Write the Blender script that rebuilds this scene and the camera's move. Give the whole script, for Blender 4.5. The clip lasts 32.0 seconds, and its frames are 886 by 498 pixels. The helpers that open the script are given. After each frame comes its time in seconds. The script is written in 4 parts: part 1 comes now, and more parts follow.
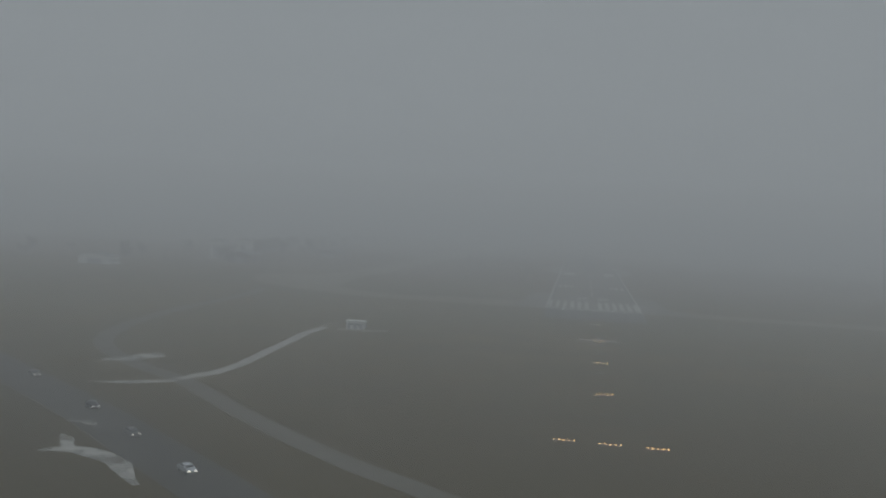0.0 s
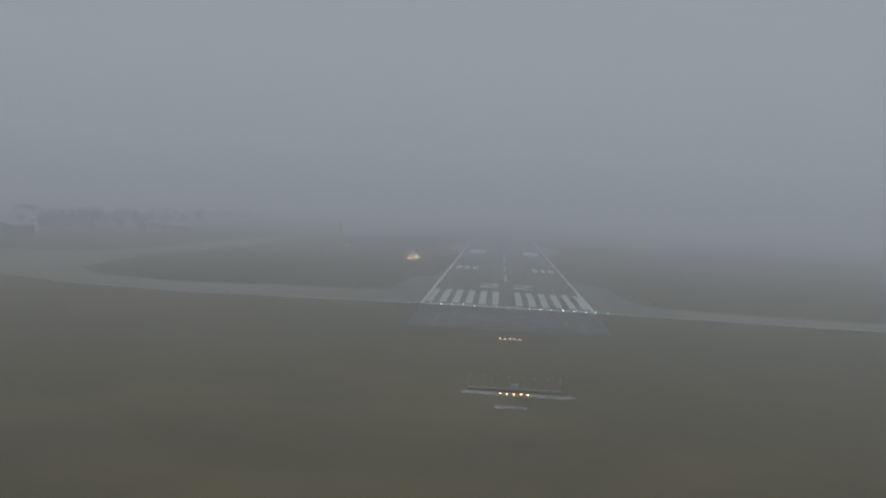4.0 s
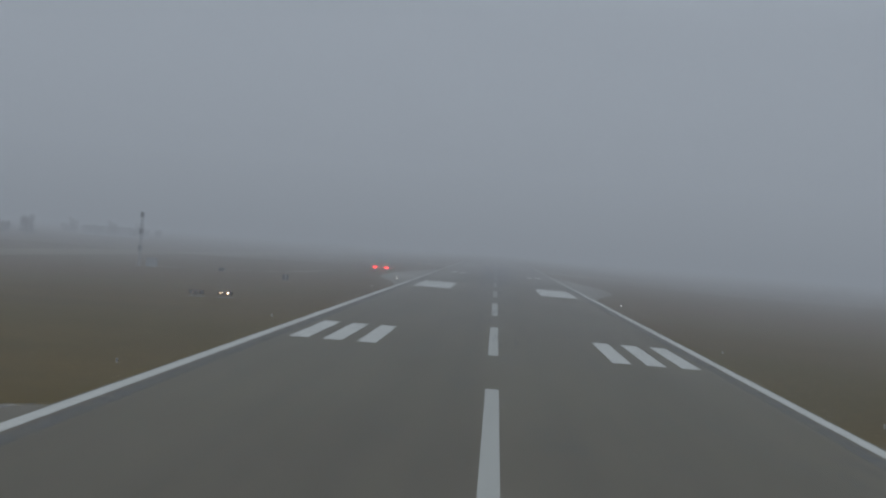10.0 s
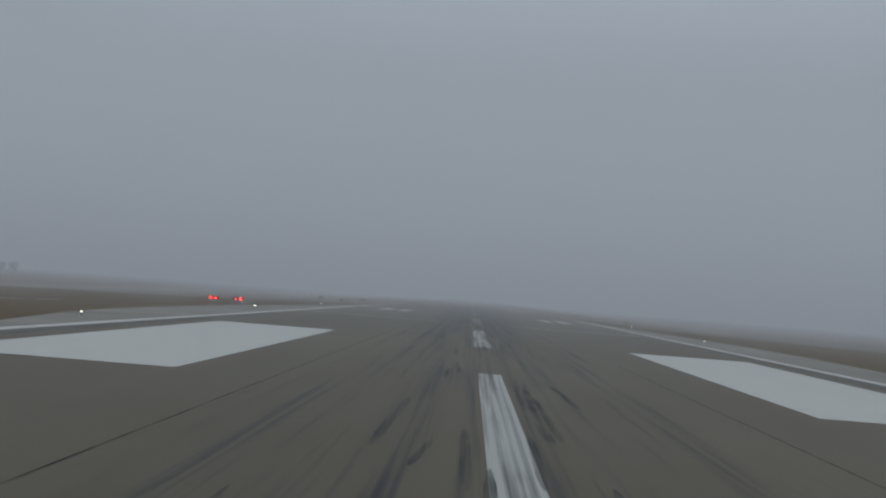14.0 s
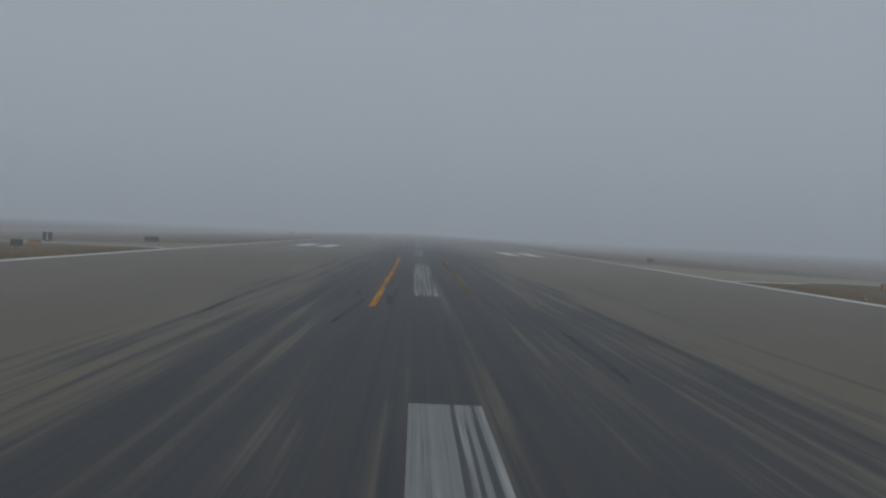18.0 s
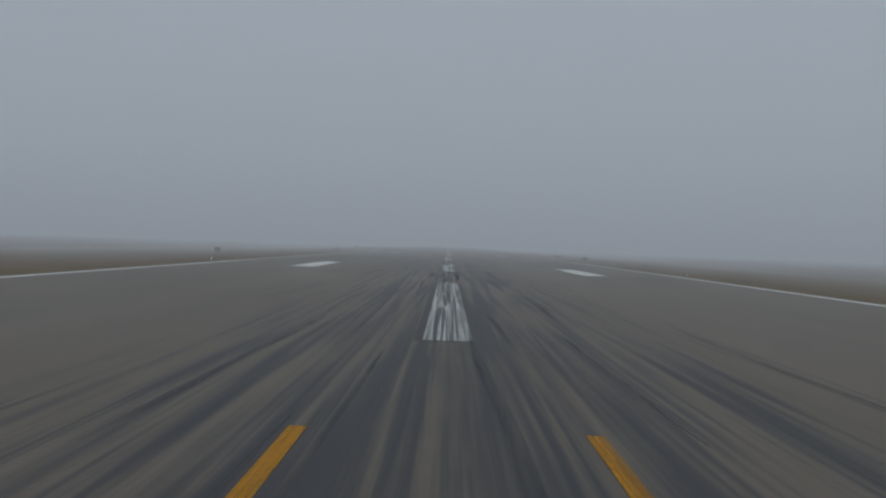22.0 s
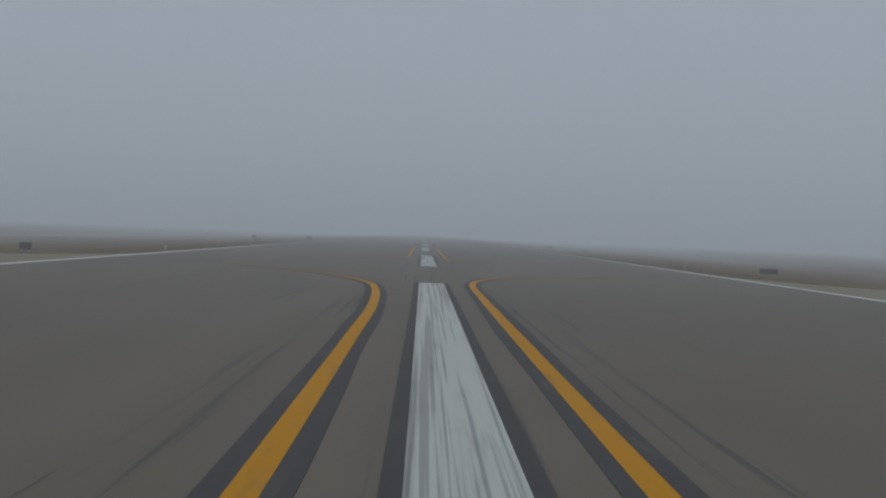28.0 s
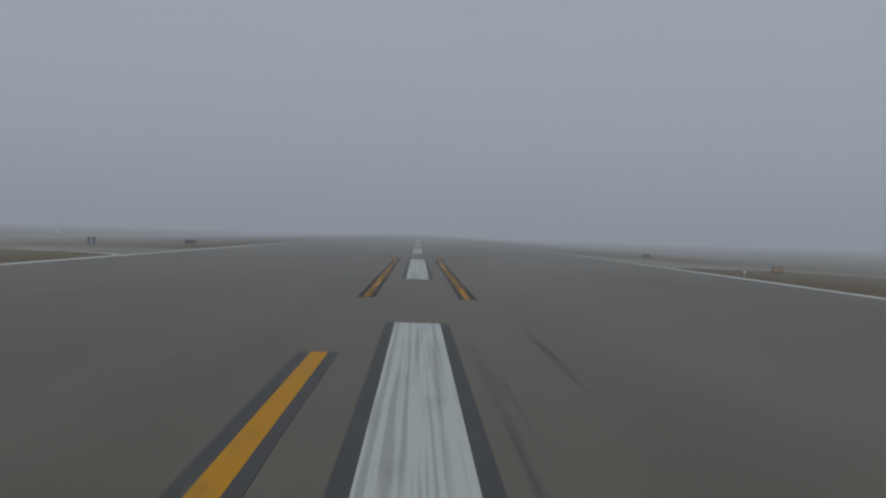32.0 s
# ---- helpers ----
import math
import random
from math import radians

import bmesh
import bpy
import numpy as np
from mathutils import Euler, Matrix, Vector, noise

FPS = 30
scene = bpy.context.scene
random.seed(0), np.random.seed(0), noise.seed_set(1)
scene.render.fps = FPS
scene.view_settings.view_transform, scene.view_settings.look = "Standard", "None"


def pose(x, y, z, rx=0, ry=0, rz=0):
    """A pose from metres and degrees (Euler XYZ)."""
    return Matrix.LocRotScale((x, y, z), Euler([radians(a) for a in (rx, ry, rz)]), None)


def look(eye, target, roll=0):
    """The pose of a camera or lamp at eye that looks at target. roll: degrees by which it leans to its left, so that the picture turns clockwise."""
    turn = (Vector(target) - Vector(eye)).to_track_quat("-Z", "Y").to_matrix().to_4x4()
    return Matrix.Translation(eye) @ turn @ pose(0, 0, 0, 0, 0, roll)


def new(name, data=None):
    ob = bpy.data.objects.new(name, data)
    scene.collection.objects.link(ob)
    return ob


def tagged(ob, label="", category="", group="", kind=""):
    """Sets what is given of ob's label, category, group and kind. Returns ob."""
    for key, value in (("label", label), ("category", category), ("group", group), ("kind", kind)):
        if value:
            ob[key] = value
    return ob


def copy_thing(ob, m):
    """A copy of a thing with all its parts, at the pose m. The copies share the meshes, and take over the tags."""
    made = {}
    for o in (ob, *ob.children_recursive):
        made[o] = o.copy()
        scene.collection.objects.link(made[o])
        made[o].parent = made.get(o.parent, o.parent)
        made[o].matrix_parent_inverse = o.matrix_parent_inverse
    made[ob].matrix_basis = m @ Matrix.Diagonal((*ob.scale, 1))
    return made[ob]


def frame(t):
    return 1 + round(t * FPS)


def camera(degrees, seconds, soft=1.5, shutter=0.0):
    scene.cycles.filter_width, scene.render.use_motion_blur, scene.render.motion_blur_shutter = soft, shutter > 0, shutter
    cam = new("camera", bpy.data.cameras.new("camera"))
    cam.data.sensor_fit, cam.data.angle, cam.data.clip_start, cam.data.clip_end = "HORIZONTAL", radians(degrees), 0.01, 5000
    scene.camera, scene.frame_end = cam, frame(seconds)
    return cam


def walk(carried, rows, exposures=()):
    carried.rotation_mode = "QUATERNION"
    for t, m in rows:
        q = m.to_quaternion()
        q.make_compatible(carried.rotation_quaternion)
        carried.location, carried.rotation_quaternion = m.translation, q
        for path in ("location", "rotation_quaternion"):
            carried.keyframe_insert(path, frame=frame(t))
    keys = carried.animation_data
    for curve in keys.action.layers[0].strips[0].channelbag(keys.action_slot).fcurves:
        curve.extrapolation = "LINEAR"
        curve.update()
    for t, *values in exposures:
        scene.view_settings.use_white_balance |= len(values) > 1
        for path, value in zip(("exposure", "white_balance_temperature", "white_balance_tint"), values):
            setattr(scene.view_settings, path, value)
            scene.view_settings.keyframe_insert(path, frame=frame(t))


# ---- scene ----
# Airfield plan: x across the runway (right +), y along it from the threshold, z up.
# The plan is written in runway metres; K brings it to the size at which the model is built.
K = 0.65

# ---------------------------------------------------------------- camera
cam = camera(46.72, 32.0, soft=2.1)
PATH = [
    (0.0, -8.06, -512.97, 45.336, 7.76, -2.11, -2.99),
    (0.5, -7.64, -483.99, 43.269, 6.97, -2.81, -7.71),
    (1.0, -6.84, -454.98, 41.171, 4.20, -2.94, -6.26),
    (1.5, -5.90, -425.99, 39.087, 1.93, -1.74, -4.17),
    (2.0, -5.30, -397.01, 36.819, 0.78, -1.24, -1.93),
    (2.5, -4.92, -368.05, 34.725, 0.98, -1.67, -1.69),
    (4.5, -2.56, -251.60, 26.297, 4.08, -2.65, -2.73),
    (5.0, -1.66, -222.80, 25.104, 4.92, -1.30, -1.52),
    (5.5, -1.57, -194.15, 23.329, 5.42, 0.45, -5.96),
    (6.0, -1.38, -166.19, 21.665, 5.25, 0.24, -4.78),
    (6.5, -1.27, -139.27, 20.403, 4.85, -1.24, -4.48),
    (7.0, -1.25, -112.75, 19.213, 4.70, -2.27, -4.40),
    (7.5, -1.04, -84.78, 17.429, 5.02, -1.87, -5.54),
    (8.0, -0.95, -57.01, 15.793, 4.35, -0.52, -3.32),
    (8.5, -0.69, -28.89, 14.202, 3.78, 1.41, -2.69),
    (9.0, -0.52, -0.62, 12.568, 3.75, 1.67, -2.99),
    (9.5, -0.40, 27.56, 11.435, 3.56, 0.78, -2.71),
    (10.0, -0.47, 55.53, 10.469, 3.01, -0.22, -4.51),
    (10.5, -0.31, 83.63, 8.926, 2.09, -0.33, -3.96),
    (11.0, -0.37, 111.54, 7.660, 1.97, 0.37, -4.15),
    (11.5, -0.40, 138.18, 6.515, 2.00, 2.05, -3.90),
    (12.0, -0.46, 164.66, 5.432, 2.29, 2.45, -3.54),
    (12.5, -0.65, 191.49, 4.689, 3.12, 2.35, -3.79),
    (13.0, -0.68, 218.45, 4.190, 3.31, 2.48, -4.17),
    (13.5, -0.92, 244.37, 3.595, 3.06, 2.46, -3.22),
    (14.0, -1.05, 270.70, 3.180, 1.55, 2.66, -4.42),
    (14.5, -1.25, 297.41, 3.164, -0.92, 3.51, -4.09),
    (15.0, -1.09, 322.70, 3.451, -2.09, 2.89, -3.60),
    (15.5, -1.28, 350.30, 3.432, -2.43, 1.86, -3.45),
    (17.5, -0.75, 463.89, 2.822, -1.25, -0.70, -2.02),
    (18.0, -0.59, 494.04, 2.703, -1.52, -0.89, -2.71),
    (18.5, -0.13, 522.84, 2.431, -1.29, 0.03, -2.31),
    (19.0, -0.07, 550.51, 2.745, -0.44, -0.54, -2.30),
    (19.5, 0.24, 579.62, 2.480, 0.34, -0.32, -2.43),
    (20.0, 0.28, 606.78, 2.515, -0.01, -0.42, -1.89),
    (20.5, 0.31, 635.60, 2.423, 0.45, -0.19, -1.84),
    (21.0, 0.29, 662.79, 2.587, 0.78, -0.12, -2.02),
    (21.5, 0.18, 691.58, 2.414, 0.77, -0.02, -1.89),
    (22.0, -0.06, 717.72, 2.508, 0.30, -0.23, -1.94),
    (22.5, -0.11, 746.15, 2.366, -0.25, -0.28, -2.22),
    (23.0, -0.39, 771.40, 2.498, -0.46, -0.43, -2.14),
    (23.5, -0.56, 796.43, 2.608, -0.39, -0.57, -2.23),
    (24.0, -0.53, 821.54, 2.481, -0.18, -0.68, -2.19),
    (24.5, -0.50, 846.79, 2.262, -0.02, -0.47, -2.21),
    (25.0, -0.64, 871.21, 2.415, -0.58, -0.74, -2.24),
    (25.5, -0.48, 896.88, 2.382, -0.48, -0.75, -2.30),
    (27.5, -0.62, 984.70, 2.560, -0.76, -0.73, -2.15),
    (28.0, -0.55, 1008.44, 2.574, -1.12, -0.81, -2.27),
    (28.5, -0.37, 1031.39, 2.570, -0.91, -0.75, -1.98),
    (29.0, -0.31, 1053.89, 2.488, -0.70, -0.85, -2.12),
    (29.5, -0.29, 1075.42, 2.482, -0.16, -0.84, -1.95),
    (30.0, -0.27, 1095.70, 2.358, 0.09, -0.69, -1.93),
    (30.5, -0.36, 1115.83, 2.464, 0.10, -0.70, -1.64),
    (31.0, -0.28, 1135.31, 2.466, -0.40, -0.93, -1.98),
    (31.5, -0.30, 1153.18, 2.481, -1.35, -0.82, -2.05),
    (32.0, -0.07, 1170.90, 2.584, -1.41, -0.87, -1.87),
]
EXPOSURES = [(0, -0.9, 7090, 7.5), (1.2, -0.68, 7010, 8), (2.2, -0.62, 6980, 9), (5, -0.57, 6700, 10), (10, -0.55, 6580, 10), (15, -0.53, 6600, 10), (20, -0.39, 6620, 10), (32, -0.39, 6600, 10)]
walk(cam, [(t, pose(x * K, y * K, z * K, 90 + pitch, roll, yaw)) for t, x, y, z, yaw, pitch, roll in PATH], EXPOSURES)

# ---------------------------------------------------------------- sky, sun, fog
FOG_DENSITY = 0.0022 / K
FOG_TOP = 85.0
world = bpy.data.worlds.new("overcast")
scene.world = world
world.use_nodes = True
wn = world.node_tree.nodes
wl = world.node_tree.links
sky = wn.new("ShaderNodeTexSky")
sky.sky_type = "NISHITA"
sky.sun_disc = False
sky.sun_elevation = radians(38)
sky.sun_rotation = radians(200)
sky.dust_density = 6.0
veil = wn.new("ShaderNodeMix")
veil.data_type = "RGBA"
veil.inputs[0].default_value = 0.97
wl.new(sky.outputs[0], veil.inputs[6])
veil.inputs[7].default_value = (9.6, 11.0, 12.8, 1)
# overcast sky: three times as bright overhead as at the horizon
sky_dir = wn.new("ShaderNodeTexCoord")
sky_sep = wn.new("ShaderNodeSeparateXYZ")
wl.new(sky_dir.outputs["Generated"], sky_sep.inputs[0])
overcast = wn.new("ShaderNodeMapRange")
for i, v in zip((1, 2, 3, 4), (0.22, 1.0, 0.5, 1.6)):
    overcast.inputs[i].default_value = v
wl.new(sky_sep.outputs[2], overcast.inputs[0])
graded = wn.new("ShaderNodeVectorMath")
graded.operation = "SCALE"
wl.new(veil.outputs[2], graded.inputs[0])
wl.new(overcast.outputs[0], graded.inputs[3])
wl.new(graded.outputs[0], wn["Background"].inputs[0])
wn["Background"].inputs[1].default_value = 0.1

sun_data = bpy.data.lights.new("sun", "SUN")
sun_data.energy = 0.25
sun_data.angle = radians(40)
sun_data.color = (1.0, 0.97, 0.93)
sun = new("sun", sun_data)
sun.matrix_world = look((0, 0, 60), (14, -30, 0))


# ---------------------------------------------------------------- material helpers
def material(name):
    m = bpy.data.materials.new(name)
    m.use_nodes = True
    return m, m.node_tree, m.node_tree.nodes["Principled BSDF"]


def place_vector(nt):
    """Position in runway metres."""
    g = nt.nodes.new("ShaderNodeNewGeometry")
    s = nt.nodes.new("ShaderNodeVectorMath")
    s.operation = "SCALE"
    s.inputs[3].default_value = 1 / K
    nt.links.new(g.outputs["Position"], s.inputs[0])
    return s.outputs[0]


def local_vector(nt):
    g = nt.nodes.new("ShaderNodeTexCoord")
    s = nt.nodes.new("ShaderNodeVectorMath")
    s.operation = "SCALE"
    s.inputs[3].default_value = 1 / K
    nt.links.new(g.outputs["Object"], s.inputs[0])
    return s.outputs[0]


def stretched(nt, vec, sx, sy, sz=1.0):
    v = nt.nodes.new("ShaderNodeVectorMath")
    v.operation = "MULTIPLY"
    v.inputs[1].default_value = (sx, sy, sz)
    nt.links.new(vec, v.inputs[0])
    return v.outputs[0]


def noise_of(nt, vec, scale, detail=3.0, rough=0.55):
    n = nt.nodes.new("ShaderNodeTexNoise")
    n.inputs["Scale"].default_value = scale
    n.inputs["Detail"].default_value = detail
    n.inputs["Roughness"].default_value = rough
    nt.links.new(vec, n.inputs["Vector"])
    return n.outputs[0]


def span(nt, val, a, b, c=0.0, d=1.0, smooth=False):
    r = nt.nodes.new("ShaderNodeMapRange")
    if smooth:
        r.interpolation_type = "SMOOTHSTEP"
    for i, v in zip((1, 2, 3, 4), (a, b, c, d)):
        r.inputs[i].default_value = v
    nt.links.new(val, r.inputs[0])
    return r.outputs[0]


def calc(nt, op, a, b=None, clamp=False):
    m = nt.nodes.new("ShaderNodeMath")
    m.operation = op
    m.use_clamp = clamp
    for i, v in enumerate((a, b)):
        if v is None:
            continue
        if isinstance(v, (int, float)):
            m.inputs[i].default_value = v
        else:
            nt.links.new(v, m.inputs[i])
    return m.outputs[0]


def blend(nt, fac, a, b):
    m = nt.nodes.new("ShaderNodeMix")
    m.data_type = "RGBA"
    for i, v in ((0, fac), (6, a), (7, b)):
        if isinstance(v, (int, float)):
            m.inputs[i].default_value = v
        elif isinstance(v, tuple):
            m.inputs[i].default_value = (*v, 1)
        else:
            nt.links.new(v, m.inputs[i])
    return m.outputs[2]


def relief(nt, bsdf, height, strength, dist):
    b = nt.nodes.new("ShaderNodeBump")
    b.inputs["Strength"].default_value = strength
    b.inputs["Distance"].default_value = dist * K
    nt.links.new(height, b.inputs["Height"])
    nt.links.new(b.outputs[0], bsdf.inputs["Normal"])


def ramp_along(nt, val, stops):
    r = nt.nodes.new("ShaderNodeValToRGB")
    r.color_ramp.interpolation = "EASE"
    e = r.color_ramp.elements
    e[0].position, e[0].color = stops[0][0], (stops[0][1],) * 3 + (1,)
    e[1].position, e[1].color = stops[-1][0], (stops[-1][1],) * 3 + (1,)
    for p, v in stops[1:-1]:
        k = e.new(p)
        k.color = (v, v, v, 1)
    nt.links.new(val, r.inputs[0])
    return r.outputs[0]


def rubber_amount(nt, pos):
    """Tyre rubber laid down along the touchdown zone: streaks along y, thickest near the centre line."""
    sep = nt.nodes.new("ShaderNodeSeparateXYZ")
    nt.links.new(pos, sep.inputs[0])
    along = ramp_along(nt, calc(nt, "DIVIDE", sep.outputs[1], 1400.0),
                       [(0.0, 0.0), (0.09, 0.0), (0.14, 0.2), (0.22, 0.45), (0.30, 0.75), (0.345, 1.0), (0.4, 1.02), (0.44, 1.15), (0.465, 1.1), (0.5, 0.8), (0.56, 0.66), (0.61, 0.54), (0.66, 0.34), (0.7, 0.2), (1.0, 0.16)])
    wide = span(nt, calc(nt, "ABSOLUTE", sep.outputs[0]), 1.6, 12.0, 1.0, 0.0, True)
    long_streaks = noise_of(nt, stretched(nt, pos, 1.9, 0.012), 1.0, 5.0, 0.7)
    short_streaks = noise_of(nt, stretched(nt, pos, 4.2, 0.055), 1.0, 3.0, 0.6)
    broken = noise_of(nt, stretched(nt, pos, 0.5, 0.06), 1.0, 4.0, 0.65)
    streak = calc(nt, "ADD", calc(nt, "MULTIPLY", long_streaks, 0.6), calc(nt, "MULTIPLY", short_streaks, 0.4))
    body = calc(nt, "MULTIPLY", along, wide)
    total = calc(nt, "ADD", calc(nt, "MULTIPLY", body, 0.85), calc(nt, "MULTIPLY", calc(nt, "SUBTRACT", streak, 0.5), 3.0))
    total = calc(nt, "ADD", total, calc(nt, "MULTIPLY", calc(nt, "SUBTRACT", broken, 0.5), 0.75))
    laid = calc(nt, "MULTIPLY", span(nt, total, 0.3, 0.8, 0.0, 1.0, True), span(nt, body, 0.02, 0.16, 0.0, 1.0))
    threads = noise_of(nt, stretched(nt, pos, 7.0, 0.012), 1.0, 3.0, 0.7)
    return calc(nt, "MULTIPLY", laid, span(nt, threads, 0.35, 0.62, 0.8, 1.0))


def runway_asphalt():
    m, nt, bsdf = material("grooved_asphalt")
    pos = place_vector(nt)
    big = noise_of(nt, stretched(nt, pos, 0.06, 0.02), 1.0, 3.0)
    lanes = noise_of(nt, stretched(nt, pos, 0.35, 0.002), 1.0, 2.0)
    fine = noise_of(nt, pos, 9.0, 2.0)
    c = blend(nt, span(nt, big, 0.35, 0.65), (0.089, 0.0785, 0.051), (0.114, 0.101, 0.067))
    sep = nt.nodes.new("ShaderNodeSeparateXYZ")
    nt.links.new(pos, sep.inputs[0])
    # olive binder near the threshold, browner overlay further along
    further = calc(nt, "ADD", sep.outputs[1], calc(nt, "MULTIPLY", big, 160.0))
    browner = blend(nt, span(nt, big, 0.35, 0.65), (0.088, 0.072, 0.0555), (0.113, 0.093, 0.072))
    c = blend(nt, span(nt, further, 330, 800, 0.0, 1.0, True), c, browner)
    mottle = noise_of(nt, stretched(nt, pos, 0.5, 0.22), 1.0, 5.0, 0.7)
    c = blend(nt, span(nt, mottle, 0.3, 0.7, 0.0, 0.5), c, (0.119, 0.0985, 0.075))
    damp = noise_of(nt, stretched(nt, pos, 0.22, 0.05), 1.0, 5.0, 0.65)
    c = blend(nt, span(nt, damp, 0.54, 0.72, 0.0, 0.45, True), c, (0.05, 0.045, 0.035))
    c = blend(nt, calc(nt, "MULTIPLY", span(nt, lanes, 0.4, 0.7), 0.35), c, (0.066, 0.056, 0.041))
    c = blend(nt, calc(nt, "MULTIPLY", span(nt, fine, 0.3, 0.7), 0.25), c, (0.056, 0.047, 0.035))
    c = blend(nt, calc(nt, "MULTIPLY", rubber_amount(nt, pos), 0.92), c, (0.026, 0.027, 0.0305))
    nt.links.new(c, bsdf.inputs["Base Color"])
    nt.links.new(span(nt, damp, 0.35, 0.7, 0.87, 0.78), bsdf.inputs["Roughness"])
    bsdf.inputs["Specular IOR Level"].default_value = 0.14
    relief(nt, bsdf, fine, 0.25, 0.02)
    return m


def pad_asphalt():
    m, nt, bsdf = material("stained_pad_asphalt")
    pos = place_vector(nt)
    big = noise_of(nt, stretched(nt, pos, 0.12, 0.09), 1.0, 4.0, 0.6)
    # pale sweepings drawn out across the pad, and runs of sealer along it
    sweep = noise_of(nt, stretched(nt, pos, 0.09, 0.2), 1.0, 5.0, 0.62)
    runs = noise_of(nt, stretched(nt, pos, 0.5, 0.04), 1.0, 4.0, 0.6)
    c = blend(nt, span(nt, big, 0.35, 0.7), (0.043, 0.039, 0.031), (0.076, 0.069, 0.054))
    c = blend(nt, calc(nt, "MULTIPLY", span(nt, sweep, 0.5, 0.66, 0.0, 1.0, True), 0.75), c, (0.132, 0.124, 0.104))
    c = blend(nt, calc(nt, "MULTIPLY", span(nt, runs, 0.55, 0.75, 0.0, 1.0, True), 0.4), c, (0.11, 0.105, 0.095))
    nt.links.new(c, bsdf.inputs["Base Color"])
    bsdf.inputs["Roughness"].default_value = 0.9
    bsdf.inputs["Specular IOR Level"].default_value = 0.1
    relief(nt, bsdf, big, 0.2, 0.03)
    return m


def paint(name, colour, worn, rubbered):
    m, nt, bsdf = material(name)
    pos = place_vector(nt)
    scuff = noise_of(nt, stretched(nt, pos, 2.5, 0.35), 1.0, 4.0, 0.65)
    grain = noise_of(nt, pos, 6.0, 3.0)
    c = blend(nt, calc(nt, "MULTIPLY", span(nt, grain, 0.3, 0.8), 0.22), colour, tuple(v * 0.7 for v in colour))
    c = blend(nt, calc(nt, "MULTIPLY", span(nt, scuff, 0.52, 0.75, 0.0, 1.0, True), worn), c, (0.075, 0.07, 0.06))
    if rubbered:
        # streaks of rubber cut across the paint
        cut = noise_of(nt, stretched(nt, pos, 8.0, 0.05), 1.0, 3.0, 0.55)
        cut = calc(nt, "MULTIPLY", span(nt, cut, 0.49, 0.57, 0.0, 1.0, True), 0.82)
        sep = nt.nodes.new("ShaderNodeSeparateXYZ")
        nt.links.new(pos, sep.inputs[0])
        where = ramp_along(nt, calc(nt, "DIVIDE", sep.outputs[1], 1400.0),
                           [(0.0, 0.0), (0.12, 0.0), (0.2, 0.45), (0.3, 0.85), (0.36, 1.0), (0.53, 1.0), (0.66, 0.8), (0.75, 0.45), (1.0, 0.35)])
        c = blend(nt, calc(nt, "MULTIPLY", cut, where), c, (0.045, 0.046, 0.05))
        c = blend(nt, calc(nt, "MULTIPLY", rubber_amount(nt, pos), rubbered), c, (0.035, 0.036, 0.04))
    nt.links.new(c, bsdf.inputs["Base Color"])
    bsdf.inputs["Roughness"].default_value = 0.75
    bsdf.inputs["Specular IOR Level"].default_value = 0.04
    return m


def ghost(name, colour, low, high, sx=0.8, sy=0.45):
    """Old paint worn down to patches, the paving showing through."""
    m, nt, bsdf = material(name)
    pos = place_vector(nt)
    worn = noise_of(nt, stretched(nt, pos, sx, sy), 1.0, 5.0, 0.7)
    bsdf.inputs["Base Color"].default_value = (*colour, 1)
    bsdf.inputs["Roughness"].default_value = 0.85
    bsdf.inputs["Specular IOR Level"].default_value = 0.1
    nt.links.new(span(nt, worn, 0.36, 0.66, low, high, True), bsdf.inputs["Alpha"])
    return m


def worn_line(name, colour, low, high):
    """A painted line scrubbed away in long streaks along the runway."""
    m, nt, bsdf = material(name)
    pos = place_vector(nt)
    scrub = noise_of(nt, stretched(nt, pos, 7.0, 0.05), 1.0, 4.0, 0.65)
    patch = noise_of(nt, stretched(nt, pos, 0.6, 0.07), 1.0, 3.0, 0.6)
    grain = noise_of(nt, pos, 5.0, 3.0, 0.6)
    c = blend(nt, span(nt, grain, 0.3, 0.75, 0.0, 0.5), colour, tuple(v * 0.6 for v in colour))
    nt.links.new(c, bsdf.inputs["Base Color"])
    bsdf.inputs["Roughness"].default_value = 0.85
    bsdf.inputs["Specular IOR Level"].default_value = 0.1
    kept = calc(nt, "ADD", calc(nt, "MULTIPLY", scrub, 0.55), calc(nt, "MULTIPLY", patch, 0.45))
    nt.links.new(span(nt, kept, 0.38, 0.62, low, high, True), bsdf.inputs["Alpha"])
    return m


def pavement_of(name, dark, light, scale=0.08):
    m, nt, bsdf = material(name)
    pos = place_vector(nt)
    big = noise_of(nt, pos, scale, 4.0, 0.6)
    fine = noise_of(nt, pos, 5.0, 3.0)
    c = blend(nt, span(nt, big, 0.35, 0.68), dark, light)
    c = blend(nt, calc(nt, "MULTIPLY", span(nt, fine, 0.3, 0.75), 0.2), c, tuple(v * 0.6 for v in dark))
    nt.links.new(c, bsdf.inputs["Base Color"])
    bsdf.inputs["Roughness"].default_value = 0.9
    bsdf.inputs["Specular IOR Level"].default_value = 0.06
    relief(nt, bsdf, fine, 0.2, 0.02)
    return m


